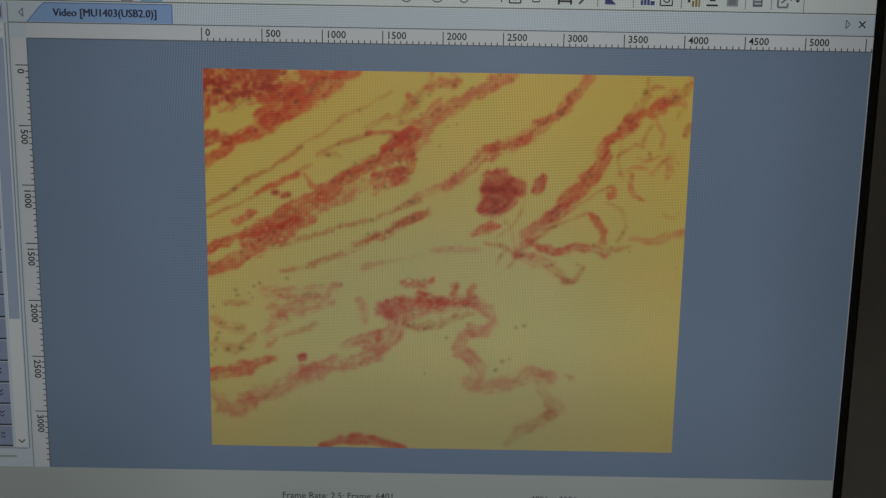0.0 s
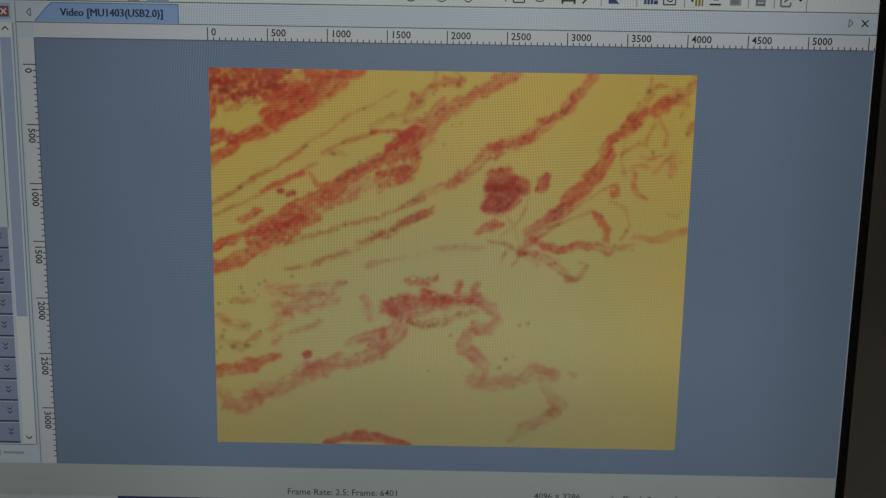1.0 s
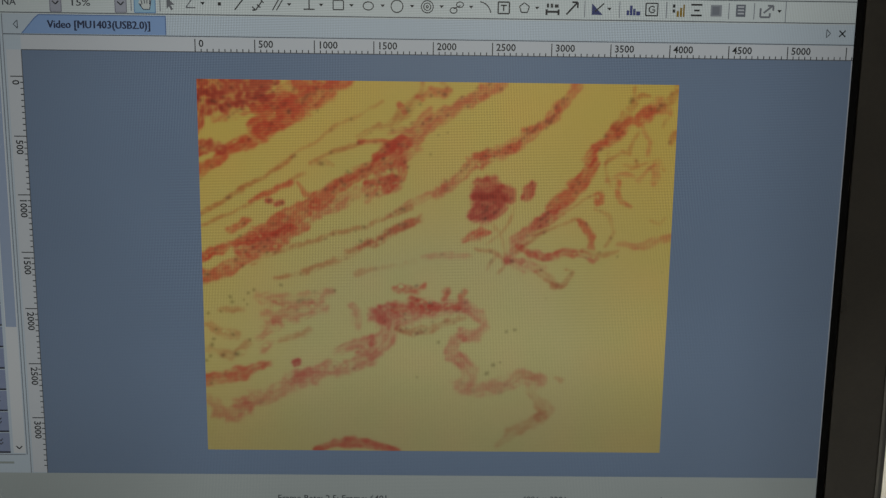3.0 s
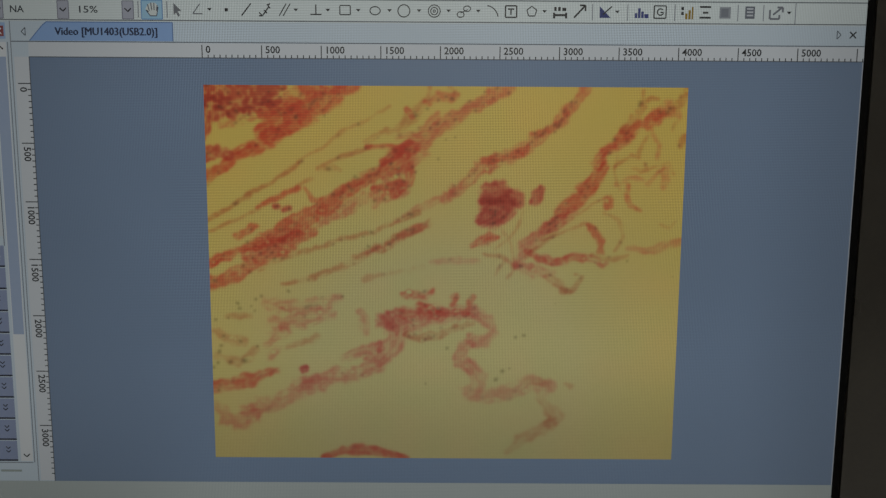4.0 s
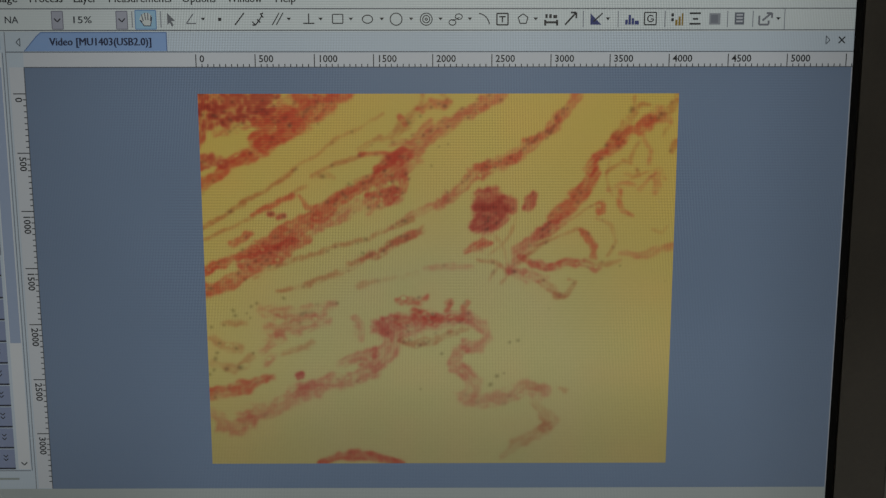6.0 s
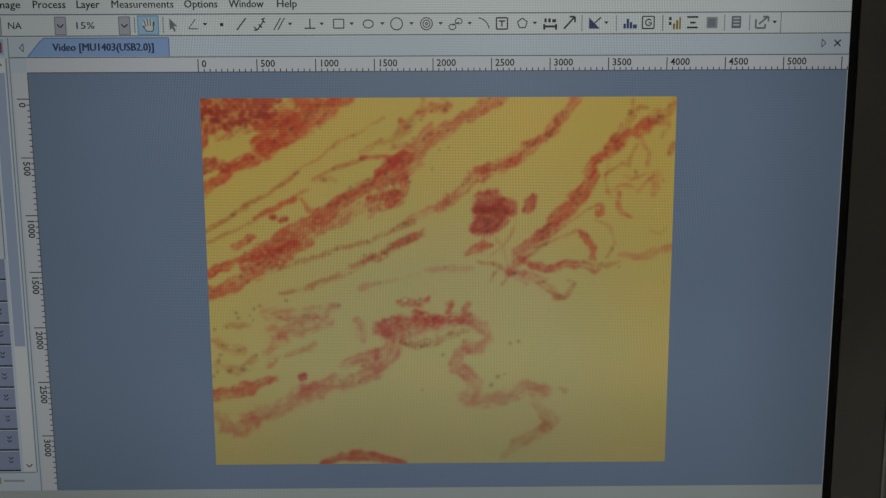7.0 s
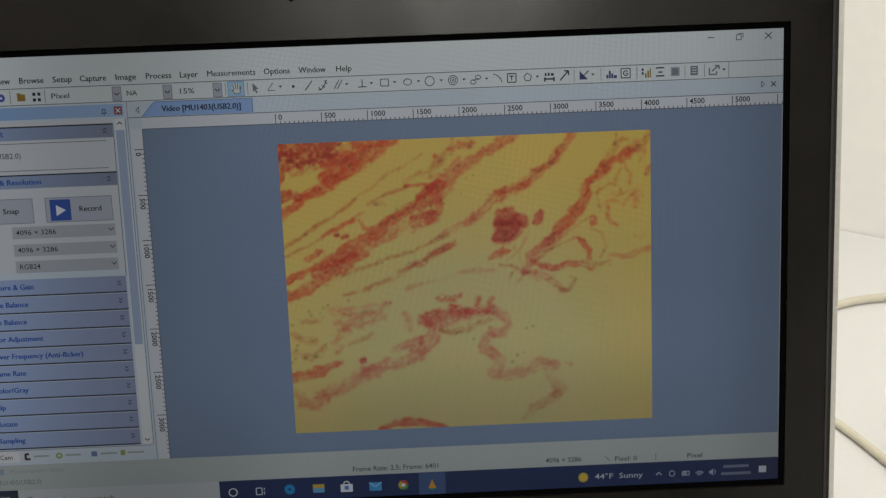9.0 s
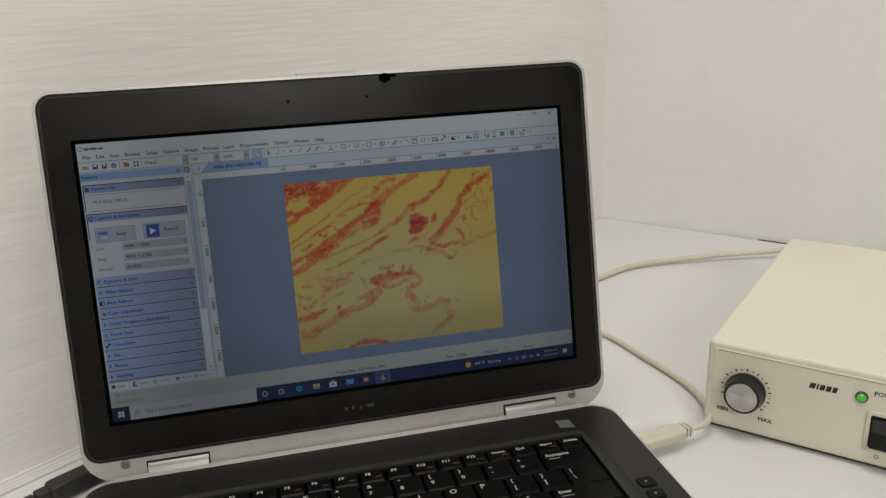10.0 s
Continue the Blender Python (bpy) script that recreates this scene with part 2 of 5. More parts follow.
def wall(name, a, b, material, label, lean=0.0):
    """An upright wall from a to b, 0.1 m thick on its outer side; it may lean out a little."""
    d = (b - a).normalized()
    n = Vector((-d.y, d.x))
    mid = (CORNER + far_back) / 2
    if n.dot(mid - a) > 0:
        n = -n
    ang = math.degrees(math.atan2(d.y, d.x))
    side = 1 if Vector((-d.y, d.x)).dot(n) > 0 else -1
    y0, y1 = (0, 0.1) if side > 0 else (-0.1, 0)
    ob = part(name, box(-0.14, y0, LOW - 0.04, (b - a).length + 0.14, y1, HIGH + 0.05), material, at=pose(a.x, a.y, 0, -side * lean, 0, ang))
    return tagged(ob, label, "wall", kind="structure")


wall("wall_north", CORNER, far_left, board_paint, "off-white wall with faint horizontal brush marks")
wall("wall_east", CORNER, far_right, wall_paint, "smooth plain white wall meeting the table", 1.5)
# walls out of view, made grey to cut fill and reflections in the screen
wall("wall_south", far_right, far_back, back_paint, "unseen plain grey wall added to close the room")
wall("wall_west", far_left, far_back, back_paint, "unseen plain grey wall added to close the room")


def sheet(name, pts, z0, z1, material, label, category):
    return tagged(part(name, slab(pts, z0, z1), material), label, category, kind="structure")


room = [tuple(p) for p in (CORNER, far_left, far_back, far_right)]
sheet("floor", room, LOW - 0.1, LOW, floor_grey, "grey vinyl floor under the table", "floor")
middle = (CORNER + far_back) / 2
over = [tuple(middle + 1.06 * (Vector(p) - middle)) for p in room]
sheet("ceiling", over, HIGH, HIGH + 0.1, ceiling_white, "plain white ceiling with flat lights", "ceiling")

# a low ridged strip where the wall behind the laptop meets the table
strip = bmesh.new()
prof = [(0.0, 0.0), (-0.0022, 0.0), (-0.0022, 0.0016), (-0.0018, 0.0019), (-0.0018, 0.0034), (-0.0014, 0.0037), (-0.0013, 0.0058), (-0.0009, 0.0061), (-0.0008, 0.0088), (0.0, 0.0092)]
ends = [[strip.verts.new((x, -0.45 * y, z)) for y, z in prof] for x in (0.02, 1.34)]
for i in range(len(prof) - 1):
    strip.faces.new((ends[0][i], ends[0][i + 1], ends[1][i + 1], ends[1][i]))
tagged(part("baseboard", strip, board_paint, at=pose(CORNER.x, CORNER.y, 0.0003, 0, 0, math.degrees(math.atan2(ALONG_LEFT.y, ALONG_LEFT.x)))), "off-white ridged strip along the foot of the wall", "baseboard", kind="structure")

# the table, pushed into the corner
edge = CORNER + 0.0005 * (ALONG_LEFT + ALONG_RIGHT)
t_l, t_r = edge + 1.35 * ALONG_LEFT, edge + 1.3 * ALONG_RIGHT + Vector((-0.02, -0.018))     # a narrow gap opens along the wall
t_b = t_l + t_r - edge
table = tagged(new("table"), "white laminate table pushed into the corner of the walls", "table")
part("tabletop", slab([tuple(p) for p in (edge, t_l, t_b, t_r)], -0.03, 0.0, 0.002), table_white, table)
# dark strip added in the gap to give the dark line of its shade
a, b = edge + (t_r - edge) * 0.16, edge + (t_r - edge) * 0.7
c, d = CORNER + ALONG_RIGHT * ((b - CORNER).dot(ALONG_RIGHT)), CORNER + ALONG_RIGHT * ((a - CORNER).dot(ALONG_RIGHT))
tagged(part("trim", slab([tuple(p) for p in (a, b, c, d)], -0.006, -0.0006), gasket_black), "dark strip standing in for the shaded gap between table and wall", "trim", kind="structure")
for p in (edge, t_l, t_b, t_r):
    q = p + 0.06 * ((edge + t_b) / 2 - p).normalized()
    part("leg", box(q.x - 0.02, q.y - 0.02, LOW, q.x + 0.02, q.y + 0.02, -0.03, 0.003), silver_dark, table)

# flat lights in the ceiling, out of view; the rear one added for frontal fill and bezel sheen
for i, (lx, ly) in enumerate(((0.1, -0.35), (0.1, -3.2))):
    turn = math.degrees(math.atan2(ALONG_RIGHT.y, ALONG_RIGHT.x))
    fixture = tagged(new("ceiling_light"), "unseen flat white ceiling light panel in a thin frame", "ceiling light", group="ceiling lights")
    fixture.matrix_basis = pose(lx, ly, HIGH, 0, 0, turn)
    part("frame", frame_plate(round_outline(-0.62, -0.32, 0.62, 0.32, 0.01, 2), round_outline(-0.6, -0.3, 0.6, 0.3, 0.01, 2), -0.02, 0), ceiling_white, fixture)
    ceiling_lamp(lx, ly, HIGH - 0.012, turn, 1.18, 0.58, LAMP_WATTS[i])

# ---- laptop ----
TILT = 12.0                                   # the lid leans back from upright
BASE = Vector((0, -0.13, 0))
laptop = tagged(new("laptop"), "open black and silver business laptop on the white table", "laptop")
laptop.location = BASE
SCREEN = pose(0, 0.13, 0.145, 90 - TILT, 0, 0)   # x right, y up the screen, z out of it
MM = 0.001


def mm(*v):
    return tuple(a * MM for a in v)


# base
part("chassis", slab(round_outline(-0.1765, -0.112, 0.1765, 0.1015, 0.017), 0.005, 0.0268, 0.004), silver, laptop, "silver magnesium chassis", smooth=False)
for sx in (-1, 1):
    for sy in (-1, 1):
        part("rubber_foot", disc(sx * 0.15, sy * 0.09, 0, 0.006, 0.008, 16), gasket_black, laptop)
KX0, KX1, KY1, KY0 = -0.1415, 0.1395, 0.062, -0.053   # keyboard opening
outer = round_outline(-0.1725, -0.108, 0.1725, 0.0935, 0.016)
part("deck", frame_plate(outer, round_outline(KX0, KY0, KX1, KY1, 0.003), 0.0262, 0.0284), deck_black, laptop, "matt black deck round the keys")
part("key_surround", frame_plate(round_outline(KX0 - 0.0022, KY0 - 0.0022, KX1 + 0.0022, KY1 + 0.0038, 0.004), round_outline(KX0 + 0.0008, KY0 + 0.0008, KX1 - 0.0008, KY1 - 0.0008, 0.003), 0.0262, 0.0289), bevel_grey, laptop, "dark grey bevelled rim")
part("key_tray", box(KX0, KY0, 0.0255, KX1, KY1, 0.0268), tray_black, laptop)
part("deck_groove", box(0.1462, -0.05, 0.0280, 0.1468, 0.060, 0.0286), tray_black, laptop)
# the silver lip under the lid
part("rear_lip", box(-0.158, 0.0945, 0.0255, 0.158, 0.1005, 0.0276, 0.0008), silver, laptop, "silver strip behind the deck")
# power button and the small lights beside it
part("power_button", slab([mm(128.5, 72), mm(138.5, 70), mm(138.2, 79.5), mm(128.5, 81)][::1], 0.0284, 0.0291, 0.0003), sticker_grey, laptop, "grey power button")
for x in (-118, -110):
    part("status_mark", disc(x * MM, 0.081, 0.0284, 0.0287, 0.0012, 10), bevel_grey, laptop)
for i, y in enumerate((0, -12, -24)):
    b = part("media_button", slab(round_outline(0.1495, (y - 4.5) * MM, 0.1605, (y + 4.5) * MM, 0.002, 3), 0.0284, 0.0293, 0.0004), key_black, laptop)
    part("mark", disc(0.1545, y * MM, 0.0294, 0.0295, 0.001, 3), legend_white, b)

# keys: one cap for each width, and the legends printed on them
CAPS = {}


def cap(w, d):
    if (w, d) not in CAPS:
        bm = bmesh.new()
        rings = []
        for inset, z in ((0.35, 0.0), (0.4, 2.2), (1.2, 3.4), (2.3, 3.55)):
            rings.append([bm.verts.new(mm(x, y, z - (0.25 if inset > 2 else 0))) for x, y in round_outline(-w / 2 + inset, -d / 2 + inset, w / 2 - inset, d / 2 - inset * 0.8, 1.0, 2)])
        for a, b in zip(rings, rings[1:]):
            for i in range(len(a)):
                bm.faces.new((a[i], a[(i + 1) % len(a)], b[(i + 1) % len(a)], b[i]))
        bm.faces.new(rings[-1])
        me = bpy.data.meshes.new("key")
        bmesh.ops.recalc_face_normals(bm, faces=bm.faces)
        bm.to_mesh(me)
        bm.free()
        me.materials.append(key_black)
        CAPS[(w, d)] = me
    return CAPS[(w, d)]


PRINTS = {}


def printed(text, size):
    if (text, size) not in PRINTS:
        PRINTS[(text, size)] = lettering(text, size * 1.1, align="LEFT", bold=0.0001)
    return PRINTS[(text, size)]


def key(x, y, w, d, upper="", lower="", size=4.2, second=""):
    """A keycap, its middle at x, y mm from the keyboard's origin, with its legend printed at the upper left."""
    k = place("key", cap(w, d), laptop, at=pose(x * MM, (y + 129.2) * MM, 0.0247))
    if upper:
        words("legend", printed(upper, size * MM), legend_white, k, Matrix.Translation(mm(-w / 2 + 3.6, d / 2 - 4.6 if d > 13 else d / 2 - 4.0, 3.42)))
    if lower:
        words("legend", printed(lower, size * MM), legend_white, k, Matrix.Translation(mm(-w / 2 + 4.0, d / 2 - 11.2, 3.42)))
    if upper in ("Backspace", "Enter"):
        part("key_arrow", box(*mm(-w / 2 + 4.5, d / 2 - 8.6, 3.36), *mm(-w / 2 + 12, d / 2 - 8.2, 3.43)), legend_white, k)
    if second:
        part("second_mark", box(*mm(w / 2 - 6.6, d / 2 - 8.0, 3.36), *mm(w / 2 - 2.6, d / 2 - 7.1, 3.42)), legend_orange, k)


top = ["Esc", "F1", "F2", "F3", "F4", "F5", "F6", "F7", "F8", "F9", "F10", "F11", "F12", "Home", "End", "Insert", "Delete"]
for i, t in enumerate(top):
    key(129.6 - 16.35 * (16 - i), -74.5, 16.2, 12.2, t, size=3.1 if len(t) > 3 else 3.4, second="1" if 4 < i < 16 and i % 5 != 4 else "")
row = [("~", "`"), ("!", "1"), ("@", "2"), ("#", "3"), ("$", "4"), ("%", "5"), ("^", "6"), ("&", "7"), ("*", "8"), ("(", "9"), (")", "0"), ("_", "-"), ("+", "=")]
for i, (a, b) in enumerate(row):
    key(94.3 - 19 * (12 - i), -90.3, 18.9, 18.9, a, b)
key(121, -90.3, 34, 18.9, "Backspace", size=3.4)
for i, a in enumerate("QWERTYUIOP"):
    key(65 - 19 * (9 - i), -109.3, 18.9, 18.9, a, size=5.2)
key(84, -109.3, 18.9, 18.9, "{", "["), key(103, -109.3, 18.9, 18.9, "}", "]"), key(125.2, -109.3, 25.4, 18.9, "|", "\\")
key(-128, -109.3, 26, 18.9, "Tab", size=3.4)
for i, a in enumerate("ASDFGHJKL"):
    key(50 - 19 * (8 - i), -128.3, 18.9, 18.9, a, size=5.2)
key(69, -128.3, 18.9, 18.9, ":", ";"), key(88, -128.3, 18.9, 18.9, "\"", "'"), key(117.8, -128.3, 40, 18.9, "Enter", size=3.4)
key(-126.5, -128.3, 29, 18.9, "Caps", size=3.4)
for i, a in enumerate("ZXCVBNM,./"):
    key(79 - 19 * (9 - i), -147.3, 18.9, 18.9, a, size=5.2)
key(113.2, -147.3, 49, 18.9, "Shift", size=3.4), key(-121.8, -147.3, 38, 18.9, "Shift", size=3.4)
for x, w in ((-131, 19), (-112, 19), (-93, 19), (-74, 19), (-16, 96), (42, 19), (61, 19), (80, 19), (99, 19), (118, 19)):
    key(x, -166.3, w - 0.1, 18.9)

# lid
back = round_outline(-0.1759, -0.1275, 0.1759, 0.1190, 0.0115)[:14]
for cx, a in ((-0.1459, 180), (0.1459, 270)):      # the lower corners are rounder
    back += [(cx + 0.030 * math.cos(radians(a + 15 * i)), -0.1055 + 0.022 * math.sin(radians(a + 15 * i))) for i in range(7)]
inner = round_outline(-0.1740, -0.1118, 0.1740, 0.1174, 0.0095)
part("lid_shell", slab(back, -0.0078, -0.0012, 0.0033), silver, laptop, "silver magnesium lid", at=SCREEN)
part("lid_rim", frame_plate(back, inner, -0.0014, 0.0014), silver, laptop, "silver rim round the bezel", at=SCREEN)
hole = round_outline(-0.1568, -0.0892, 0.1562, 0.0892, 0.0008)
part("rubber_seal", frame_plate(inner, round_outline(-0.1724, -0.1103, 0.1724, 0.1158, 0.0085), -0.001, 0.0011), gasket_black, laptop, at=SCREEN)
part("rubber_seal", frame_plate(round_outline(-0.1725, -0.1104, 0.1725, 0.1159, 0.0085), round_outline(-0.1716, -0.1094, 0.1716, 0.1150, 0.008), -0.001, 0.0019), bevel_grey, laptop, at=SCREEN)
bezel = part("bezel", frame_plate(round_outline(-0.1715, -0.1093, 0.1715, 0.1149, 0.008), hole, -0.001, 0.0016), bezel_black, laptop, "matt black plastic bezel", at=SCREEN)
part("screen_border", frame_plate(hole, round_outline(-0.1547, -0.08697, 0.1542, 0.08697, 0.0001), -0.001, 0.0003), hole_black, laptop, at=SCREEN)
for x in (-26, 24.3):
    part("microphone_hole", disc(x * MM, 0.1036, 0.0016, 0.00185, 0.0009, 12), hole_black, laptop, at=SCREEN)
hook = box(*mm(33.2, 112.6, 0.5), *mm(40.6, 117.0, 2.6), 0.0008)
box(*mm(35.2, 111.6, 1.2), *mm(38.4, 117.6, 3.6), 0.0007, bm=hook)
box(*mm(40, 114.8, 0.5), *mm(44.5, 116.8, 2.0), 0.0005, bm=hook)
part("latch_hook", hook, hole_black, laptop, "black lid latch hook", at=SCREEN)
part("latch_gap", slab(round_outline(-0.0200, 0.1174, 0.0190, 0.1197, 0.0008, 3), -0.0072, -0.0013, 0.0004), shoe_grey, laptop, at=SCREEN)
part("latch_button", slab(round_outline(-0.0193, 0.1180, 0.0183, 0.1216, 0.0008, 3), -0.0068, -0.0012, 0.0006), latch_silver, laptop, "silver latch button", at=SCREEN)
for i, (x0, x1, y0) in enumerate(((-10.5, -8.0, 0), (-5.6, -3.6, 0.3), (-0.2, 1.4, -0.2), (4.2, 9.6, 0.2))):
    part("badge", slab([mm(x0, -101.4 + y0), mm(x1 - 0.6, -101.4 + y0), mm(x1, -99.7 + y0), mm(x0 + 0.6, -99.3 + y0)], 0.0016, 0.0019), dull_badge, laptop, "plain dark chrome badge strokes", at=SCREEN)
for s in (-1, 1):
    part("screw_well", disc(s * 0.1507, -0.1147, 0.0014, 0.00155, 0.0031, 20), silver_dark, laptop, at=SCREEN)
    screw = part("lid_screw", disc(s * 0.1507, -0.1147, 0.0014, 0.0021, 0.0024, 20, 0.0019), silver_dark, laptop, at=SCREEN)
    part("slot", box(s * 0.1507 - 0.0012, -0.1149, 0.0020, s * 0.1507 + 0.0012, -0.1145, 0.00215), gasket_black, screw)
    # hinge: a dark gap and a rounded silver cover
    a, b = (100.2, 137.2) if s > 0 else (-137.2, -100.2)
    part("hinge_gap", box(*mm(a - 0.9, -127.2, 1.0), *mm(b + 0.9, -114.6, 1.75)), gasket_black, laptop, at=SCREEN)
    hinge = bmesh.new()
    prof = [(-131, 1.2), (-131, 4.6), (-126, 5.2), (-121.5, 5.0), (-118.5, 4.3), (-116.9, 3.2), (-116.0, 2.0), (-115.7, 1.2)]
    ends = [[hinge.verts.new(mm(x, y, z)) for y, z in prof] for x in (a, b)]
    for i in range(len(prof)):
        hinge.faces.new((ends[0][i], ends[0][(i + 1) % len(prof)], ends[1][(i + 1) % len(prof)], ends[1][i]))
    hinge.faces.new(ends[0]), hinge.faces.new(ends[1][::-1])
    part("hinge", hinge, silver_dark, laptop, "silver hinge cover", at=SCREEN)

# ---- the display and what it shows ----
LAYER = 0.00004


def at_ui(u, v, layer=1):
    return Matrix.Translation(((u - 683) * PX, (384 - v) * PX, layer * LAYER))


display = part("display", box(-0.1547, -0.08697, -0.001, 0.1547, 0.08697, 0.0), glow((109, 128, 156), True), laptop, "lit laptop display running microscope camera software", at=SCREEN)


SINGLE = ("ruler_strip", "panel_header", "button", "unread_text", "tray_icon", "section_header")


def quads(name, rects, rgb, layer=1, big=False, parent=None):
    """Flat rectangles (u0, v0, u1, v1) of the picture on the display."""
    if len(rects) > 1 and name in SINGLE:
        for r in rects:
            quads(name, [r], rgb, layer, big, parent)
        return
    bm = bmesh.new()
    for u0, v0, u1, v1 in rects:
        x0, x1, y0, y1 = (u0 - 683) * PX, (u1 - 683) * PX, (384 - v1) * PX, (384 - v0) * PX
        bm.faces.new([bm.verts.new((x, y, layer * LAYER)) for x, y in ((x0, y0), (x1, y0), (x1, y1), (x0, y1))])
    return part(name, bm, glow(rgb, big), parent or display)


def graded(name, rect, rgb0, rgb1, layer):
    """A flat rectangle whose colour runs from one to the other across its width."""
    u0, v0, u1, v1 = rect
    ob = quads(name, [rect], rgb0, layer)
    m = glow((*rgb0, *rgb1))
    if "Mix" not in m.node_tree.nodes:
        t = m.node_tree
        geo, sep, ramp, mix = (t.nodes.new(k) for k in ("ShaderNodeNewGeometry", "ShaderNodeSeparateXYZ", "ShaderNodeMapRange", "ShaderNodeMix"))
        mix.name, mix.data_type = "Mix", "RGBA"
        ramp.inputs["From Min"].default_value, ramp.inputs["From Max"].default_value = (u0 - 683) * PX, (u1 - 683) * PX
        mix.inputs[6].default_value, mix.inputs[7].default_value = lin(rgb0), lin(rgb1)
        t.links.new(geo.outputs["Position"], sep.inputs[0]), t.links.new(sep.outputs["X"], ramp.inputs["Value"])
        t.links.new(ramp.outputs[0], mix.inputs[0]), t.links.new(mix.outputs[2], t.nodes["Principled BSDF"].inputs["Emission Color"])
    ob.data.materials[0] = m
    return ob


def poly(name, pts, rgb, layer=2):
    bm = bmesh.new()
    bm.faces.new([bm.verts.new(((u - 683) * PX, (384 - v) * PX, layer * LAYER)) for u, v in pts])
    return part(name, bm, glow(rgb), display)


def stroke_rects(segments, w, layer, bm=None):
    bm = bm or bmesh.new()
    for (u0, v0), (u1, v1) in segments:
        a, b = Vector(((u0 - 683) * PX, (384 - v0) * PX)), Vector(((u1 - 683) * PX, (384 - v1) * PX))
        d = (b - a).normalized() if (b - a).length else Vector((1, 0))
        n = Vector((-d.y, d.x)) * w * PX / 2
        bm.faces.new([bm.verts.new((p.x, p.y, layer * LAYER)) for p in (a + n, a - n, b - n, b + n)])
    return bm


def lines(name, segments, rgb, w=1.3, layer=4):
    if name in ("divider", "ruler_tick"):
        for s in segments:
            part(name, stroke_rects([s], w, layer), glow(rgb), display)
        return
    return part(name, stroke_rects(segments, w, layer), glow(rgb), display)


def ring_segments(cu, cv, ru, rv, n=14, a0=0, a1=360):
    pts = [(cu + ru * math.cos(radians(a0 + (a1 - a0) * i / n)), cv + rv * math.sin(radians(a0 + (a1 - a0) * i / n))) for i in range(n + 1)]
    return list(zip(pts, pts[1:]))


def ui_text(text, u, v, height, rgb, width=0, layer=4, name="screen_text", turn=0, bold=0.06, heavy=0.0):
    me = lettering(text, height * PX, width * PX, bold=bold * PX, heavy=heavy * PX)
    return words(name, me, glow(rgb), display, at_ui(u, v, layer) @ pose(0, 0, 0, 0, 0, turn))


WHITE, PALE, INK = (200, 210, 214), (184, 198, 212), (18, 20, 28)
quads("menu_bar", [(0, 0, 1366, 78)], WHITE, 1, True)
quads("tab_bar", [(0, 78, 1366, 122)], PALE, 1, True)
quads("side_panel", [(0, 78, 312, 728)], PALE, 2, True)
quads("status_bar", [(0, 683, 1366, 728)], (163, 172, 174), 3, True)
quads("ruler_strip", [(312, 104, 1366, 122), (293, 122, 312, 682)], (196, 202, 211), 3)
lines("divider", [((0, 50), (1366, 50)), ((0, 76.5), (1366, 76.5)), ((290, 103), (1366, 103)), ((312, 122), (1366, 122)), ((312, 122), (312, 683))], (92, 98, 108), 1.2)
lines("divider", [((1274, 50), (1274, 76)), ((290, 78), (290, 683)), ((452, 53), (452, 73)), ((488, 53), (488, 73)), ((1020, 53), (1020, 73)), ((1064, 53), (1064, 73)), ((1123, 53), (1123, 73)), ((1202, 53), (1202, 73)), ((1234, 53), (1234, 73)), ((104, 53), (104, 74)), ((160, 53), (160, 74))], (130, 136, 146), 1.2)

# title and menus
lines("title_mark", ring_segments(9, 14, 6, 6), (60, 64, 74), 1.5)
quads("title_mark", [(19, 12, 33, 18), (35, 12, 52, 18), (54, 13, 68, 18)], (90, 94, 104), 4)
for text, u, w in (("File", 13, 20), ("Edit", 47, 21), ("View", 81, 25), ("Browse", 120, 39), ("Setup", 174, 31), ("Capture", 218, 42), ("Image", 275, 33), ("Process", 324, 41), ("Layer", 379, 29), ("Measurements", 423, 78), ("Options", 515, 42), ("Window", 572, 44), ("Help", 632, 25)):
    ui_text(text, u, 38, 13.5, INK, w, heavy=0.35)
lines("window_button", [((1239, 11), (1250, 11))], INK)
lines("window_button", [((1286, 8), (1294, 8)), ((1294, 8), (1294, 16)), ((1294, 16), (1286, 16)), ((1286, 16), (1286, 8)), ((1289, 6), (1297, 6)), ((1297, 6), (1297, 13))], INK, 1.1)
lines("window_button", [((1333, 6), (1344, 16)), ((1333, 16), (1344, 6))], INK, 1.4)

# toolbar
poly("toolbar_icon", [(10, 60), (15, 60), (17, 62), (24, 62), (24, 70), (10, 70)], (150, 124, 50), 4), poly("toolbar_icon", [(10, 70), (13, 64), (27, 64), (24, 70)], (196, 172, 92), 5)
quads("toolbar_icon", [(36, 57, 49, 70)], (50, 70, 140), 4), quads("toolbar_icon", [(39, 58, 46, 63)], WHITE, 5)
quads("toolbar_icon", [(59, 57, 72, 70)], (70, 78, 92), 4), quads("toolbar_icon", [(62, 58, 69, 63)], WHITE, 5)
lines("toolbar_icon", ring_segments(89, 64, 4.5, 4.5), (40, 60, 160), 4.5)
quads("toolbar_icon", [(115, 59, 128, 70), (115, 57, 121, 60)], (140, 112, 40), 4)
quads("toolbar_icon", [(140, 57, 145, 62), (148, 57, 153, 62), (140, 66, 145, 71), (148, 66, 153, 71)], INK, 4)
for text, u, w in (("Pixel", 169, 29), ("NA", 291, 17), ("15%", 375, 23)):
    ui_text(text, u, 64, 12.0, (44, 48, 58), w, heavy=0.15)
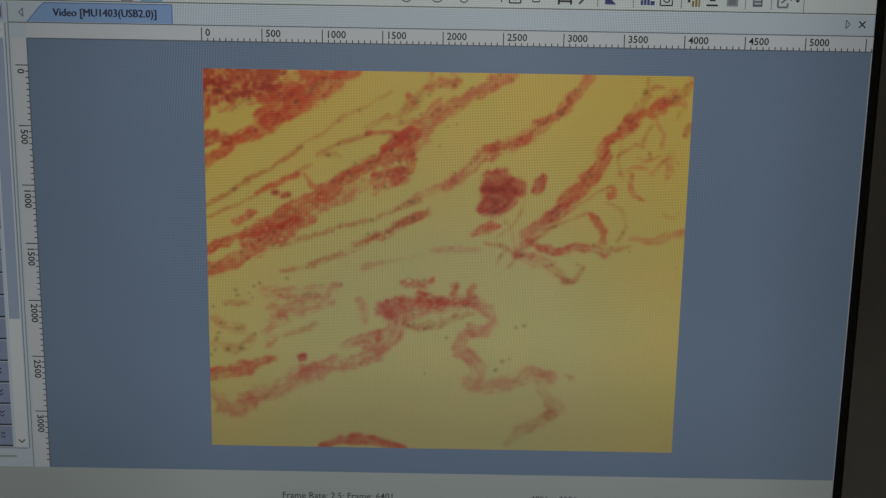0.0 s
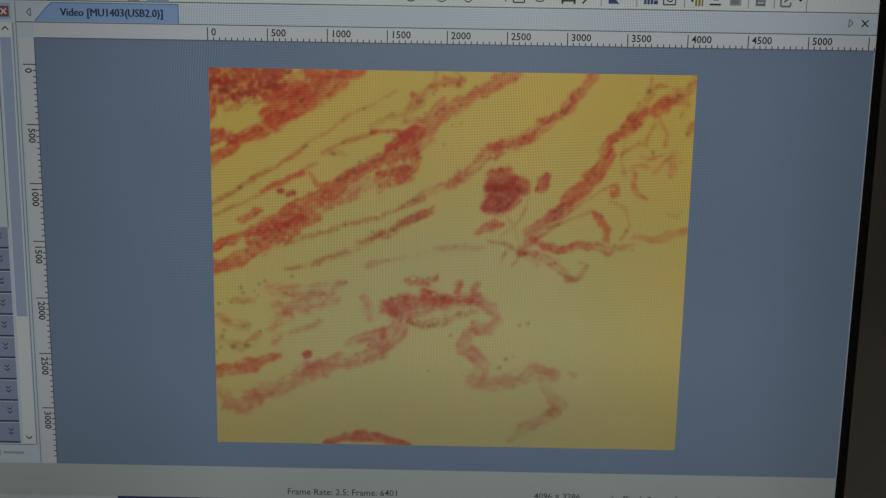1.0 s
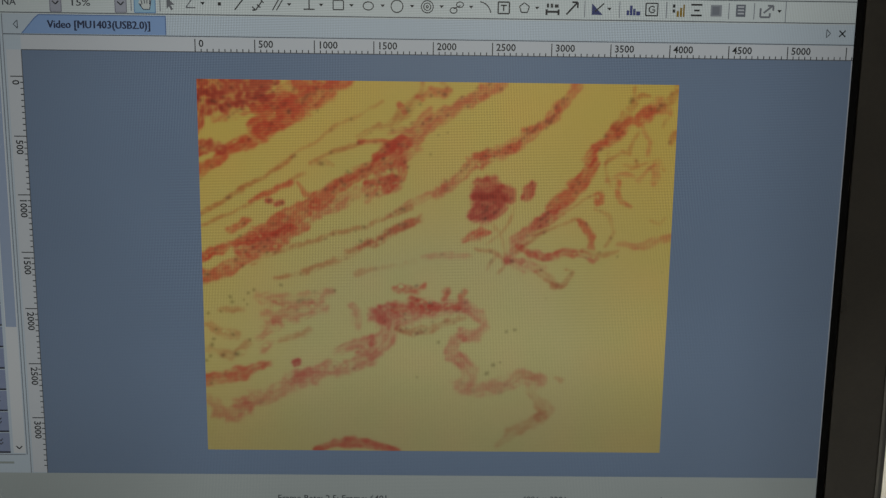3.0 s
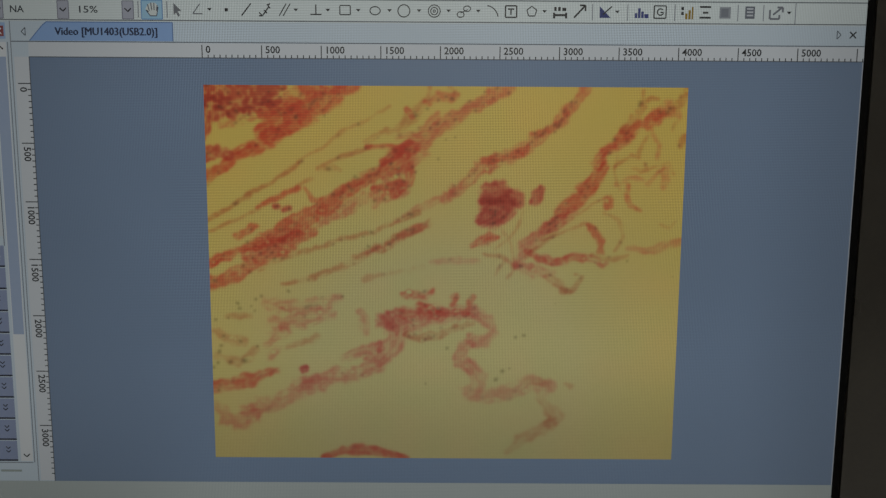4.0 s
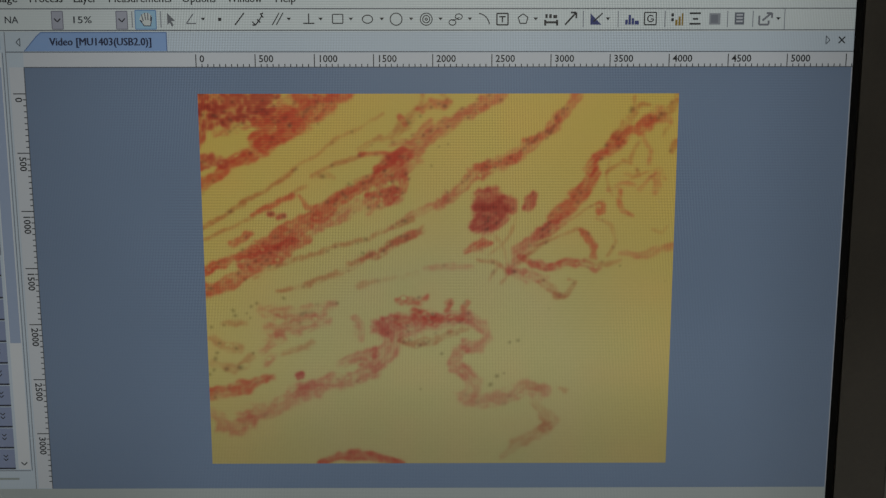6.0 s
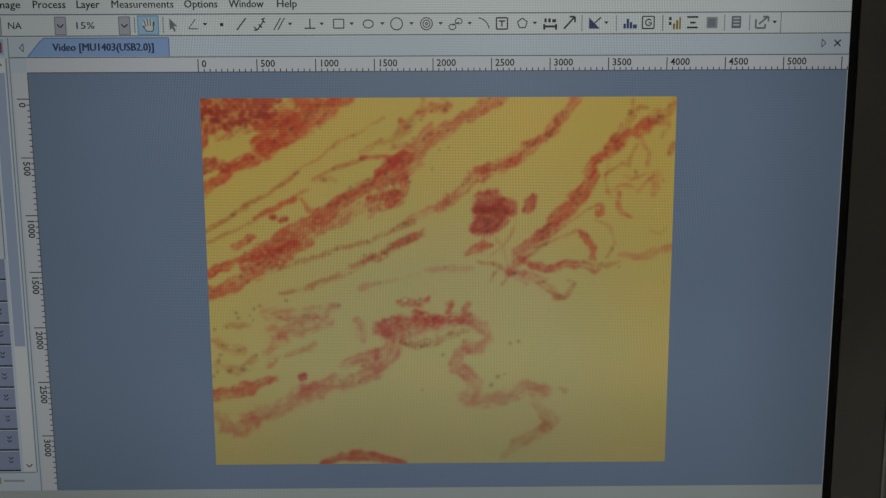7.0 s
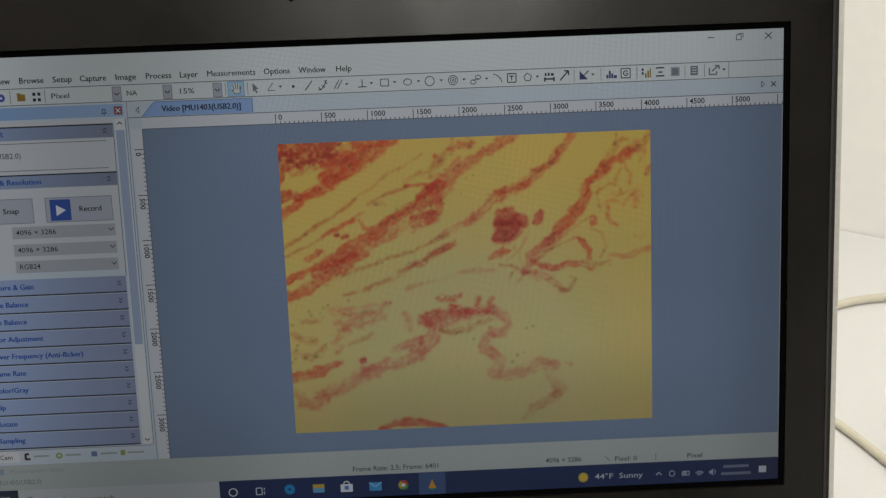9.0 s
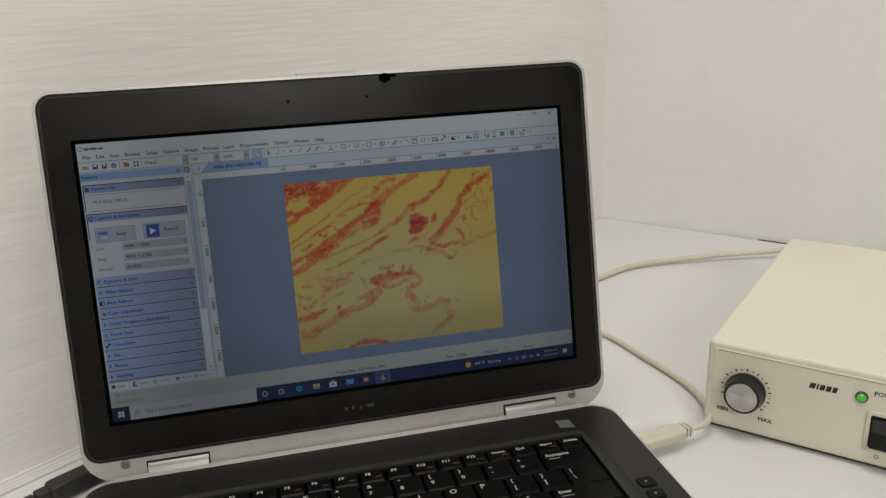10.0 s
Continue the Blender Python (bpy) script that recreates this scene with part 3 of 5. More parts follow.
for u in (276, 358, 439):
    quads("drop_button", [(u - 7, 53, u + 7, 75)], (160, 164, 180), 4)
    lines("drop_edge", [((u - 7, 53), (u + 7, 53)), ((u + 7, 53), (u + 7, 75)), ((u + 7, 75), (u - 7, 75)), ((u - 7, 75), (u - 7, 53))], (118, 120, 136), 1.1, 5)
    lines("drop_arrow", [((u - 4, 62), (u, 66)), ((u, 66), (u + 4, 62))], INK, 1.5, 5)
quads("selected_tool", [(456, 52, 482, 75)], (146, 186, 214), 4)
lines("selected_edge", [((456, 52), (482, 52)), ((482, 52), (482, 75)), ((482, 75), (456, 75)), ((456, 75), (456, 52))], (96, 140, 190), 1.1, 5)
poly("toolbar_icon", [(461, 63), (464, 57), (468, 55), (473, 55), (477, 59), (477, 65), (475, 71), (467, 71)], (196, 204, 206), 5)
lines("toolbar_icon", [((462, 64), (467, 71)), ((467, 71), (475, 71)), ((475, 71), (477, 60)), ((464, 57), (466, 65)), ((468, 55), (469, 64)), ((472, 55), (472, 64)), ((476, 58), (475, 65)), ((462, 64), (465, 66))], (60, 66, 84), 1.1, 6)
poly("toolbar_icon", [(496, 55), (496, 70), (499, 67), (502, 72), (504, 70), (501, 65), (506, 65)], (104, 108, 116), 4)
lines("toolbar_icon", [((520, 68), (532, 68)), ((520, 68), (529, 56))], (100, 104, 112))
quads("toolbar_icon", [(560, 61, 564, 65)], INK, 4)
lines("toolbar_icon", [((581, 70), (593, 55))], INK, 1.6)
lines("toolbar_icon", [((603, 70), (607, 70)), ((603, 66), (607, 70)), ((607, 70), (611, 65)), ((609, 63), (613, 67)), ((611, 65), (615, 59)), ((613, 56), (617, 61)), ((614, 57), (617, 55))], INK, 1.5)
lines("toolbar_icon", [((628, 70), (637, 55)), ((633, 70), (642, 55))], INK, 1.3)
lines("toolbar_icon", [((667, 68), (681, 68)), ((674, 68), (674, 56))], INK, 1.5)
lines("toolbar_icon", [((704, 57), (717, 57)), ((717, 57), (717, 68)), ((717, 68), (704, 68)), ((704, 68), (704, 57))], INK)
lines("toolbar_icon", ring_segments(748, 63, 6.5, 5), INK)
lines("toolbar_icon", ring_segments(784, 63, 7.5, 7.5, 18), INK)
lines("toolbar_icon", ring_segments(822, 63, 7.5, 7.5, 18) + ring_segments(822, 63, 4.5, 4.5) + ring_segments(822, 63, 1.5, 1.5, 8), INK, 1.2)
lines("toolbar_icon", ring_segments(863, 60, 4.5, 3.5, 10) + ring_segments(855, 67, 4.5, 3.5, 10) + [((855, 65), (864, 61))], INK, 1.2)
lines("toolbar_icon", ring_segments(887, 72, 15, 16, 6, -85, -10), INK)
lines("toolbar_icon", [((911, 56), (925, 56)), ((925, 56), (925, 70)), ((925, 70), (911, 70)), ((911, 70), (911, 56)), ((914, 60), (922, 60)), ((918, 60), (918, 67))], INK, 1.7)
lines("toolbar_icon", ring_segments(944, 63, 6.5, 6.5, 5, -90, 270), INK)
lines("toolbar_icon", [((972, 67), (987, 67)), ((972, 64), (972, 71)), ((987, 64), (987, 71))], INK, 2.6)
quads("toolbar_icon", [(972, 57, 975, 62), (977, 57, 980, 62), (982, 58, 987, 62)], INK, 4)
lines("toolbar_icon", [((997, 70), (1010, 56)), ((1004, 55), (1011, 55)), ((1011, 55), (1011, 62))], INK, 2.2)
poly("toolbar_icon", [(1029, 56), (1029, 70), (1043, 70)], (34, 48, 110), 4), lines("toolbar_icon", [((1033, 66), (1044, 56))], INK, 1.6, 5)
quads("toolbar_icon", [(1073, 64, 1076, 70), (1077, 58, 1080, 70), (1081, 62, 1084, 70), (1085, 65, 1090, 70)], (40, 52, 120), 4)
lines("toolbar_icon", [((1097, 55), (1112, 55)), ((1112, 55), (1112, 70)), ((1112, 70), (1097, 70)), ((1097, 70), (1097, 55))] + ring_segments(1105, 62.5, 4, 4, 9, 20, 320) + [((1105, 63), (1109, 63))], INK, 1.5)
quads("toolbar_icon", [(1131, 56, 1134, 60), (1131, 62, 1134, 66)], INK, 4), quads("toolbar_icon", [(1136, 64, 1139, 71), (1140, 60, 1143, 71), (1144, 56, 1146, 71)], (136, 110, 30), 4)
lines("toolbar_icon", [((1154, 56), (1168, 56)), ((1154, 69), (1168, 69)), ((1158, 63), (1165, 63))], INK, 2.2)
quads("toolbar_icon", [(1179, 56, 1193, 70)], (134, 140, 150), 4), quads("toolbar_icon", [(1181, 58, 1190, 68)], (112, 118, 130), 5)
quads("toolbar_icon", [(1211, 55, 1223, 70)], (96, 102, 114), 4), quads("toolbar_icon", [(1213, 57, 1221, 59), (1213, 61, 1221, 63), (1213, 65, 1221, 67)], (180, 186, 196), 5)
lines("toolbar_icon", [((1242, 59), (1242, 70)), ((1242, 70), (1254, 70)), ((1254, 70), (1254, 65)), ((1246, 65), (1257, 56)), ((1251, 56), (1258, 56)), ((1258, 56), (1258, 62))], (110, 114, 124), 2.4)
for u in (541, 649, 689, 727, 766, 803, 840, 877, 960, 1051, 1266):
    poly("drop_arrow", [(u - 3, 61), (u + 3, 61), (u, 64.5)], INK, 4)

# tab, ruler
poly("tab", [(314, 102), (330, 84), (336, 79), (494, 79), (494, 102)], (132, 164, 212), 4)
lines("tab_edge", [((314, 102), (330, 84)), ((330, 84), (336, 79)), ((336, 79), (494, 79)), ((494, 79), (494, 102))], (92, 120, 168), 1.2, 5)
ui_text("Video [MU1403(USB2.0)]", 346, 91, 13.5, (30, 40, 72), 128, 5, heavy=0.95)
lines("tab_arrow", [((304, 91), (309, 86)), ((309, 86), (309, 96)), ((309, 96), (304, 91))], (80, 86, 96), 1.1)
lines("tab_arrow", [((1333, 89), (1328, 84)), ((1328, 84), (1328, 94)), ((1328, 94), (1333, 89))], (80, 86, 96), 1.1)
lines("tab_close", [((1344, 85), (1352, 93)), ((1344, 93), (1352, 85))], INK, 1.6)
ticks = []
for i in range(112):
    u = 530 + 7.5 * i
    if u < 1366:
        ticks.append(((u, 106 if i % 10 == 0 else 118), (u, 122)))
lines("ruler_tick", ticks, INK, 1.2)
for i in range(11):
    ui_text(str(500 * i), 530 + 75 * i + 4.5, 112, 12.5, INK, name="ruler_number", bold=0.2)
side = []
for i in range(70):
    v = 155 + 7.5 * i
    side.append(((296 if i % 10 == 0 else 308, v), (312, v)))
lines("ruler_tick", side, INK, 1.2)
for i in range(7):
    ui_text(str(500 * i), 302, 155 + 75 * i + 4.5, 12.5, INK, turn=-90, name="ruler_number", bold=0.2)

# side panel
graded("panel_header", (0, 80, 284, 100), (118, 158, 206), (146, 172, 208), 4), quads("panel_close", [(269, 84, 282, 97)], (132, 66, 70), 5), lines("close_mark", [((272, 87), (279, 94)), ((272, 94), (279, 87))], (204, 208, 212), 1.7, 6)
ui_text("Camera", 3, 90, 12.5, (20, 40, 110), 40, 5, heavy=0.4)
lines("pin_mark", [((250, 88), (255, 88)), ((255, 88), (255, 94)), ((250, 88), (250, 94)), ((248, 94), (257, 94)), ((252.5, 94), (252.5, 98))], (40, 48, 70), 1.3, 5)
quads("panel_body", [(4, 104, 264, 350)], (190, 196, 204), 4)
for v in (112, 190):
    graded("panel_header", (5, v, 264, v + 21), (136, 158, 196), (116, 126, 150), 5)
    lines("panel_edge", [((4, v - 0.5), (265, v - 0.5)), ((4, v), (4, v + 70))], (30, 34, 46), 2.2, 6)
    lines("section_arrow", [((248, v + 9), (251, v + 6)), ((251, v + 6), (254, v + 9)), ((248, v + 14), (251, v + 11)), ((251, v + 11), (254, v + 14))], (44, 50, 70), 1.4, 6)
lines("panel_edge", [((265, 112), (265, 362)), ((14, 138), (252, 138)), ((14, 182), (252, 182))], (104, 110, 122), 1.2, 6)
ui_text("Camera List", 23, 122, 12.5, (26, 70, 158), 62, 6, heavy=0.7), ui_text("MU1403(USB2.0)", 24, 158, 12.5, INK, 86, 6)
ui_text("Capture & Resolution", 23, 201, 12.5, (26, 70, 158), 116, 6, heavy=0.7)
quads("panel_icon", [(8, 117, 18, 128)], (40, 84, 96), 6), lines("panel_icon", ring_segments(13, 201, 5, 5), (40, 70, 150), 3.5, 6)
quads("button", [(20, 228, 122, 268), (143, 228, 252, 268)], (164, 170, 186), 5)
for u0, u1 in ((20, 122), (143, 252)):
    lines("button_edge", [((u0, 228), (u1, 228)), ((u1, 228), (u1, 268)), ((u1, 268), (u0, 268)), ((u0, 268), (u0, 228))], (122, 128, 142), 1.2, 6)
quads("button_icon", [(24, 236, 52, 264)], (130, 156, 200), 6), quads("button_icon", [(28, 240, 50, 246)], (66, 96, 160), 7), quads("button_icon", [(32, 250, 50, 260)], (176, 190, 214), 7)
quads("button_icon", [(150, 231, 184, 266)], (38, 78, 160), 6), poly("button_icon", [(160, 240), (160, 258), (176, 249)], (214, 220, 228), 7)
ui_text("Snap", 72, 248, 12.5, INK, 26, 6, heavy=0.35), ui_text("Record", 197, 248, 12.5, INK, 36, 6, heavy=0.35)
for text, v, val in (("Live:", 284, "4096 × 3286"), ("Snap:", 313, "4096 × 3286"), ("Format:", 341, "RGB24")):
    quads("drop_field", [(84, v - 10, 254, v + 10)], (160, 166, 176), 5)
    ui_text(text, 16, v, 12, (70, 74, 84), layer=6), ui_text(val, 90, v, 12, INK, 0 if "R" in val else 66, 6)
    lines("drop_arrow", [((243, v - 3), (247, v + 1)), ((247, v + 1), (251, v - 3))], INK, 1.3, 6)
sections = ("Exposure & Gain", "White Balance", "Black Balance", "Color Adjustment", "Power Frequency (Anti-flicker)", "Frame Rate", "Color/Gray", "Flip", "Rotate", "Sampling")
for i, text in enumerate(sections):
    v = 362 + 29.4 * i
    graded("section_header", (4, v, 264, v + 26), (146, 168, 208), (130, 142, 174), 5)
    quads("section_edge", [(4, v + 26, 264, v + 28.4)], (44, 50, 68), 5)
    ui_text(text, 24, v + 13, 12.5, (26, 70, 158), layer=7, heavy=0.7)
    lines("section_arrow", [((249, v + 8), (252, v + 11)), ((252, v + 11), (255, v + 8)), ((249, v + 13), (252, v + 16)), ((252, v + 16), (255, v + 13))], INK, 1.2, 7)
    if i == 2:
        lines("section_icon", ring_segments(13, v + 13, 6, 6), INK, 2, 7), poly("section_icon", [(13, v + 7), (13, v + 19), (9, v + 18), (7, v + 13), (9, v + 8)], INK, 7)
    elif i == 6:
        quads("section_icon", [(8, v + 13, 14, v + 19), (14, v + 7, 20, v + 13)], INK, 7)
    elif i == 0:
        poly("section_icon", [(8, v + 8), (20, v + 8), (8, v + 18)], (84, 130, 70), 7)
    else:
        quads("section_icon", [(10, v + 9, 15, v + 17)], (64, 100, 170) if i != 3 else (176, 80, 60), 7)
        if i == 3:
            quads("section_icon", [(15, v + 9, 20, v + 14)], (80, 150, 80), 7), quads("section_icon", [(15, v + 14, 20, v + 18)], (60, 90, 170), 7)
quads("scroll_bar", [(268, 104, 284, 655)], (206, 211, 218), 4), quads("scroll_thumb", [(269, 122, 283, 480)], (150, 166, 194), 5)
lines("scroll_arrow", [((272, 113), (276, 109)), ((276, 109), (280, 113))], INK, 1.5, 5)
lines("scroll_arrow", [((272, 645), (276, 649)), ((276, 649), (280, 645))], INK, 1.5, 5)
lines("divider", [((0, 657), (284, 657)), ((286, 104), (286, 657))], (120, 128, 140), 1.2, 5)
quads("panel_tab", [(2, 659, 56, 678)], (206, 210, 216), 5), quads("panel_icon", [(8, 663, 18, 673)], (44, 90, 90), 6), ui_text("Cam", 22, 669, 11.5, INK, layer=6)
lines("panel_icon", [((66, 663), (66, 674)), ((66, 664), (72, 664)), ((66, 673), (74, 673))], (80, 40, 50), 4, 6)
lines("panel_icon", ring_segments(123, 669, 4.5, 4), (120, 160, 60), 3.2, 6), quads("panel_icon", [(228, 664, 236, 673)], (140, 146, 84), 6), quads("panel_icon", [(178, 664, 188, 673)], (96, 120, 160), 6)
quads("unread_text", [(134, 667, 160, 670), (194, 667, 222, 670), (240, 667, 268, 670), (80, 667, 106, 670)], (146, 156, 156), 6)
ui_text("Measurement Sheet", 36, 694, 11.5, (140, 148, 152), 92, 6), ui_text("MU1403(USB2.0)", 11, 714, 11.5, (110, 116, 122), 76, 6), quads("panel_icon", [(14, 689, 26, 699)], (130, 150, 168), 6)

# the bright line along the panel's right edge, its light painted as a glowing strip
quads("edge_glow", [(1362.4, 122, 1364, 728)], (168, 174, 186), 3)

# status line and taskbar
ui_text("Frame Rate: 2.5; Frame: 6401", 623, 717, 12.5, (50, 54, 62), 148, 5)
ui_text("4096 × 3286", 958, 717, 12, (50, 54, 62), 62, 5), ui_text("Pixel: 0", 1078, 719, 12, (50, 54, 62), 38, 5), ui_text("Pixel", 1204, 719, 12, (50, 54, 62), 26, 5)
lines("status_mark", [((1062, 714), (1070, 722)), ((1150, 712), (1150, 724))], (90, 94, 104), 1.2, 5)
quads("taskbar", [(392, 728, 1366, 768)], (26, 44, 86), 4, True)
quads("start_button", [(0, 728, 46, 768)], (22, 34, 62), 4), quads("start_mark", [(15, 740, 22, 747), (24, 740, 31, 747), (15, 749, 22, 756), (24, 749, 31, 756)], (206, 212, 220), 5)
quads("search_box", [(46, 728, 392, 768)], (176, 182, 188), 4)
lines("search_mark", ring_segments(66, 746, 5, 5) + [((62, 750), (58, 756))], (80, 86, 94), 1.4, 5), ui_text("Type here to search", 88, 749, 14, (84, 90, 98), 122, 5)
lines("task_icon", ring_segments(415, 749, 7, 7), (206, 214, 224), 1.8, 5)
lines("task_icon", [((455, 743), (465, 743)), ((465, 743), (465, 755)), ((465, 755), (455, 755)), ((455, 755), (455, 743)), ((469, 743), (469, 747)), ((469, 750), (469, 755))], (190, 200, 212), 1.6, 5)
lines("task_icon", ring_segments(513, 748, 6, 6), (30, 130, 190), 7, 5)
quads("task_icon", [(553, 741, 573, 756)], (176, 150, 70), 5), quads("task_icon", [(553, 748, 573, 756)], (90, 150, 190), 6)
quads("task_icon", [(601, 743, 622, 757)], (206, 212, 222), 5), quads("task_icon", [(608, 746, 615, 753)], (70, 120, 180), 6), lines("task_icon", ring_segments(611.5, 743, 5, 5, 8, 180, 360), (206, 212, 222), 1.8, 5)
poly("task_icon", [(651, 742), (672, 742), (672, 757), (651, 757)], (60, 140, 200), 5), lines("task_icon", [((651, 742), (661.5, 750)), ((661.5, 750), (672, 742))], (150, 196, 226), 1.6, 6)
lines("task_icon", ring_segments(710, 749, 6, 6, 6, 0, 120), (70, 140, 70), 6, 5), lines("task_icon", ring_segments(710, 749, 6, 6, 6, 120, 240), (176, 150, 50), 6, 5), lines("task_icon", ring_segments(710, 749, 6, 6, 6, 240, 360), (170, 70, 56), 6, 5), lines("task_icon", ring_segments(710, 749, 2, 2, 8), (200, 206, 214), 4, 6)
quads("active_task", [(737, 729, 783, 768)], (58, 80, 124), 5), poly("task_icon", [(753, 757), (760, 741), (767, 757)], (186, 140, 50), 6), quads("task_icon", [(755, 757, 765, 760)], (40, 120, 110), 6)
lines("task_icon", ring_segments(1023, 750, 5, 5), (200, 176, 60), 8, 5)
ui_text("44°F  Sunny", 1043, 750, 13.5, (176, 186, 200), 84, 5)
lines("tray_icon", [((1150, 752), (1155, 747)), ((1155, 747), (1160, 752))], (190, 200, 212), 1.5, 5)
lines("tray_icon", ring_segments(1178, 750, 4.5, 5), (150, 160, 180), 1.8, 5)
lines("tray_icon", [((1196, 747), (1208, 747)), ((1208, 747), (1208, 754)), ((1208, 754), (1196, 754)), ((1196, 754), (1196, 747))], (150, 160, 180), 1.6, 5), quads("tray_icon", [(1197, 748, 1204, 753)], (130, 140, 162), 6)
for r in (3, 6, 9):
    lines("tray_icon", ring_segments(1226, 757, r, r, 6, 220, 320), (150, 160, 180), 1.6, 5)
poly("tray_icon", [(1243, 748), (1246, 748), (1250, 744), (1250, 757), (1246, 753), (1243, 753)], (150, 160, 180), 5), lines("tray_icon", ring_segments(1250, 750.5, 4, 5, 5, -60, 60), (150, 160, 180), 1.3, 5)
quads("unread_text", [(1268, 739, 1312, 744), (1264, 752, 1316, 757)], (104, 114, 140), 5), quads("tray_icon", [(1330, 743, 1343, 755)], (190, 200, 214), 5)

# ---- the stained tissue section shown on the display ----
NX, NY = 680, 546
PU, PV = np.meshgrid(np.linspace(0, 1000, NX + 1), np.linspace(0, 802, NY + 1))
RNG = np.random.default_rng(7)


def lattice(x, y, seed):
    """Smooth noise from 0 to 1 on a unit lattice."""
    g = np.random.default_rng(seed).random((256, 256))
    i, j = np.floor(x).astype(int), np.floor(y).astype(int)
    fx, fy = x - i, y - j
    fx, fy = fx * fx * (3 - 2 * fx), fy * fy * (3 - 2 * fy)
    i, j, i1, j1 = i % 256, j % 256, (i + 1) % 256, (j + 1) % 256
    return (g[j, i] * (1 - fx) + g[j, i1] * fx) * (1 - fy) + (g[j1, i] * (1 - fx) + g[j1, i1] * fx) * fy


def mottle(cell, seed):
    return lattice(PU / cell, PV / cell, seed)


N60, N22, N14, N9, N5 = (mottle(c, s) for c, s in ((60, 1), (22, 2), (14, 3), (9, 4), (5.5, 5)))
WARP_U = 12 * (N22 - 0.5) + 7 * (N9 - 0.5)
WARP_V = 12 * (mottle(22, 12) - 0.5) + 7 * (mottle(9, 14) - 0.5)
# how strongly each stain swallows red, green and blue
STAIN = {"deep": (0.27, 2.35, 1.5), "red": (0.06, 1.5, 1.22), "pink": (0.07, 0.95, 0.64), "brown": (0.2, 0.88, 0.85)}
NUCLEUS = np.array((0.9, 1.25, 1.0))
STAINED = np.zeros((NY + 1, NX + 1, 3))


def soften(a, times):
    for _ in range(times):
        p = np.pad(a, 1, mode="edge")
        a = (p[1:-1, :-2] + 2 * p[1:-1, 1:-1] + p[1:-1, 2:]) / 4
        p = np.pad(a, 1, mode="edge")
        a = (p[:-2, 1:-1] + 2 * p[1:-1, 1:-1] + p[2:, 1:-1]) / 4
    return a


def window(x0, x1, y0, y1):
    i0, i1 = np.clip([int(x0 * NX / 1000), int(x1 * NX / 1000) + 2], 0, NX + 1)
    j0, j1 = np.clip([int(y0 * NY / 802), int(y1 * NY / 802) + 2], 0, NY + 1)
    return slice(j0, j1), slice(i0, i1)


def dot(x, y, r, strength, colour, turn=0.0, long=1.0):
    m = 3 * r * long
    w = window(x - m, x + m, y - m, y + m)
    du, dv = PU[w] - x, PV[w] - y
    a, b = du * math.cos(turn) + dv * math.sin(turn), dv * math.cos(turn) - du * math.sin(turn)
    STAINED[w] += (strength * np.exp(-((a / long) ** 2 + b ** 2) / (r * r)))[..., None] * colour


def cell(x, y, r, strength, colour):
    """A pale cell with a stained membrane."""
    w = window(x - 2.2 * r, x + 2.2 * r, y - 2.2 * r, y + 2.2 * r)
    d = np.hypot(PU[w] + 0.5 * WARP_U[w] - x, (PV[w] + 0.5 * WARP_V[w] - y) * 1.25) / r
    STAINED[w] += (strength * (0.75 * np.exp(-((d - 1.05) / 0.24) ** 2) - 0.7 * np.exp(-(d / 0.7) ** 4)))[..., None] * colour


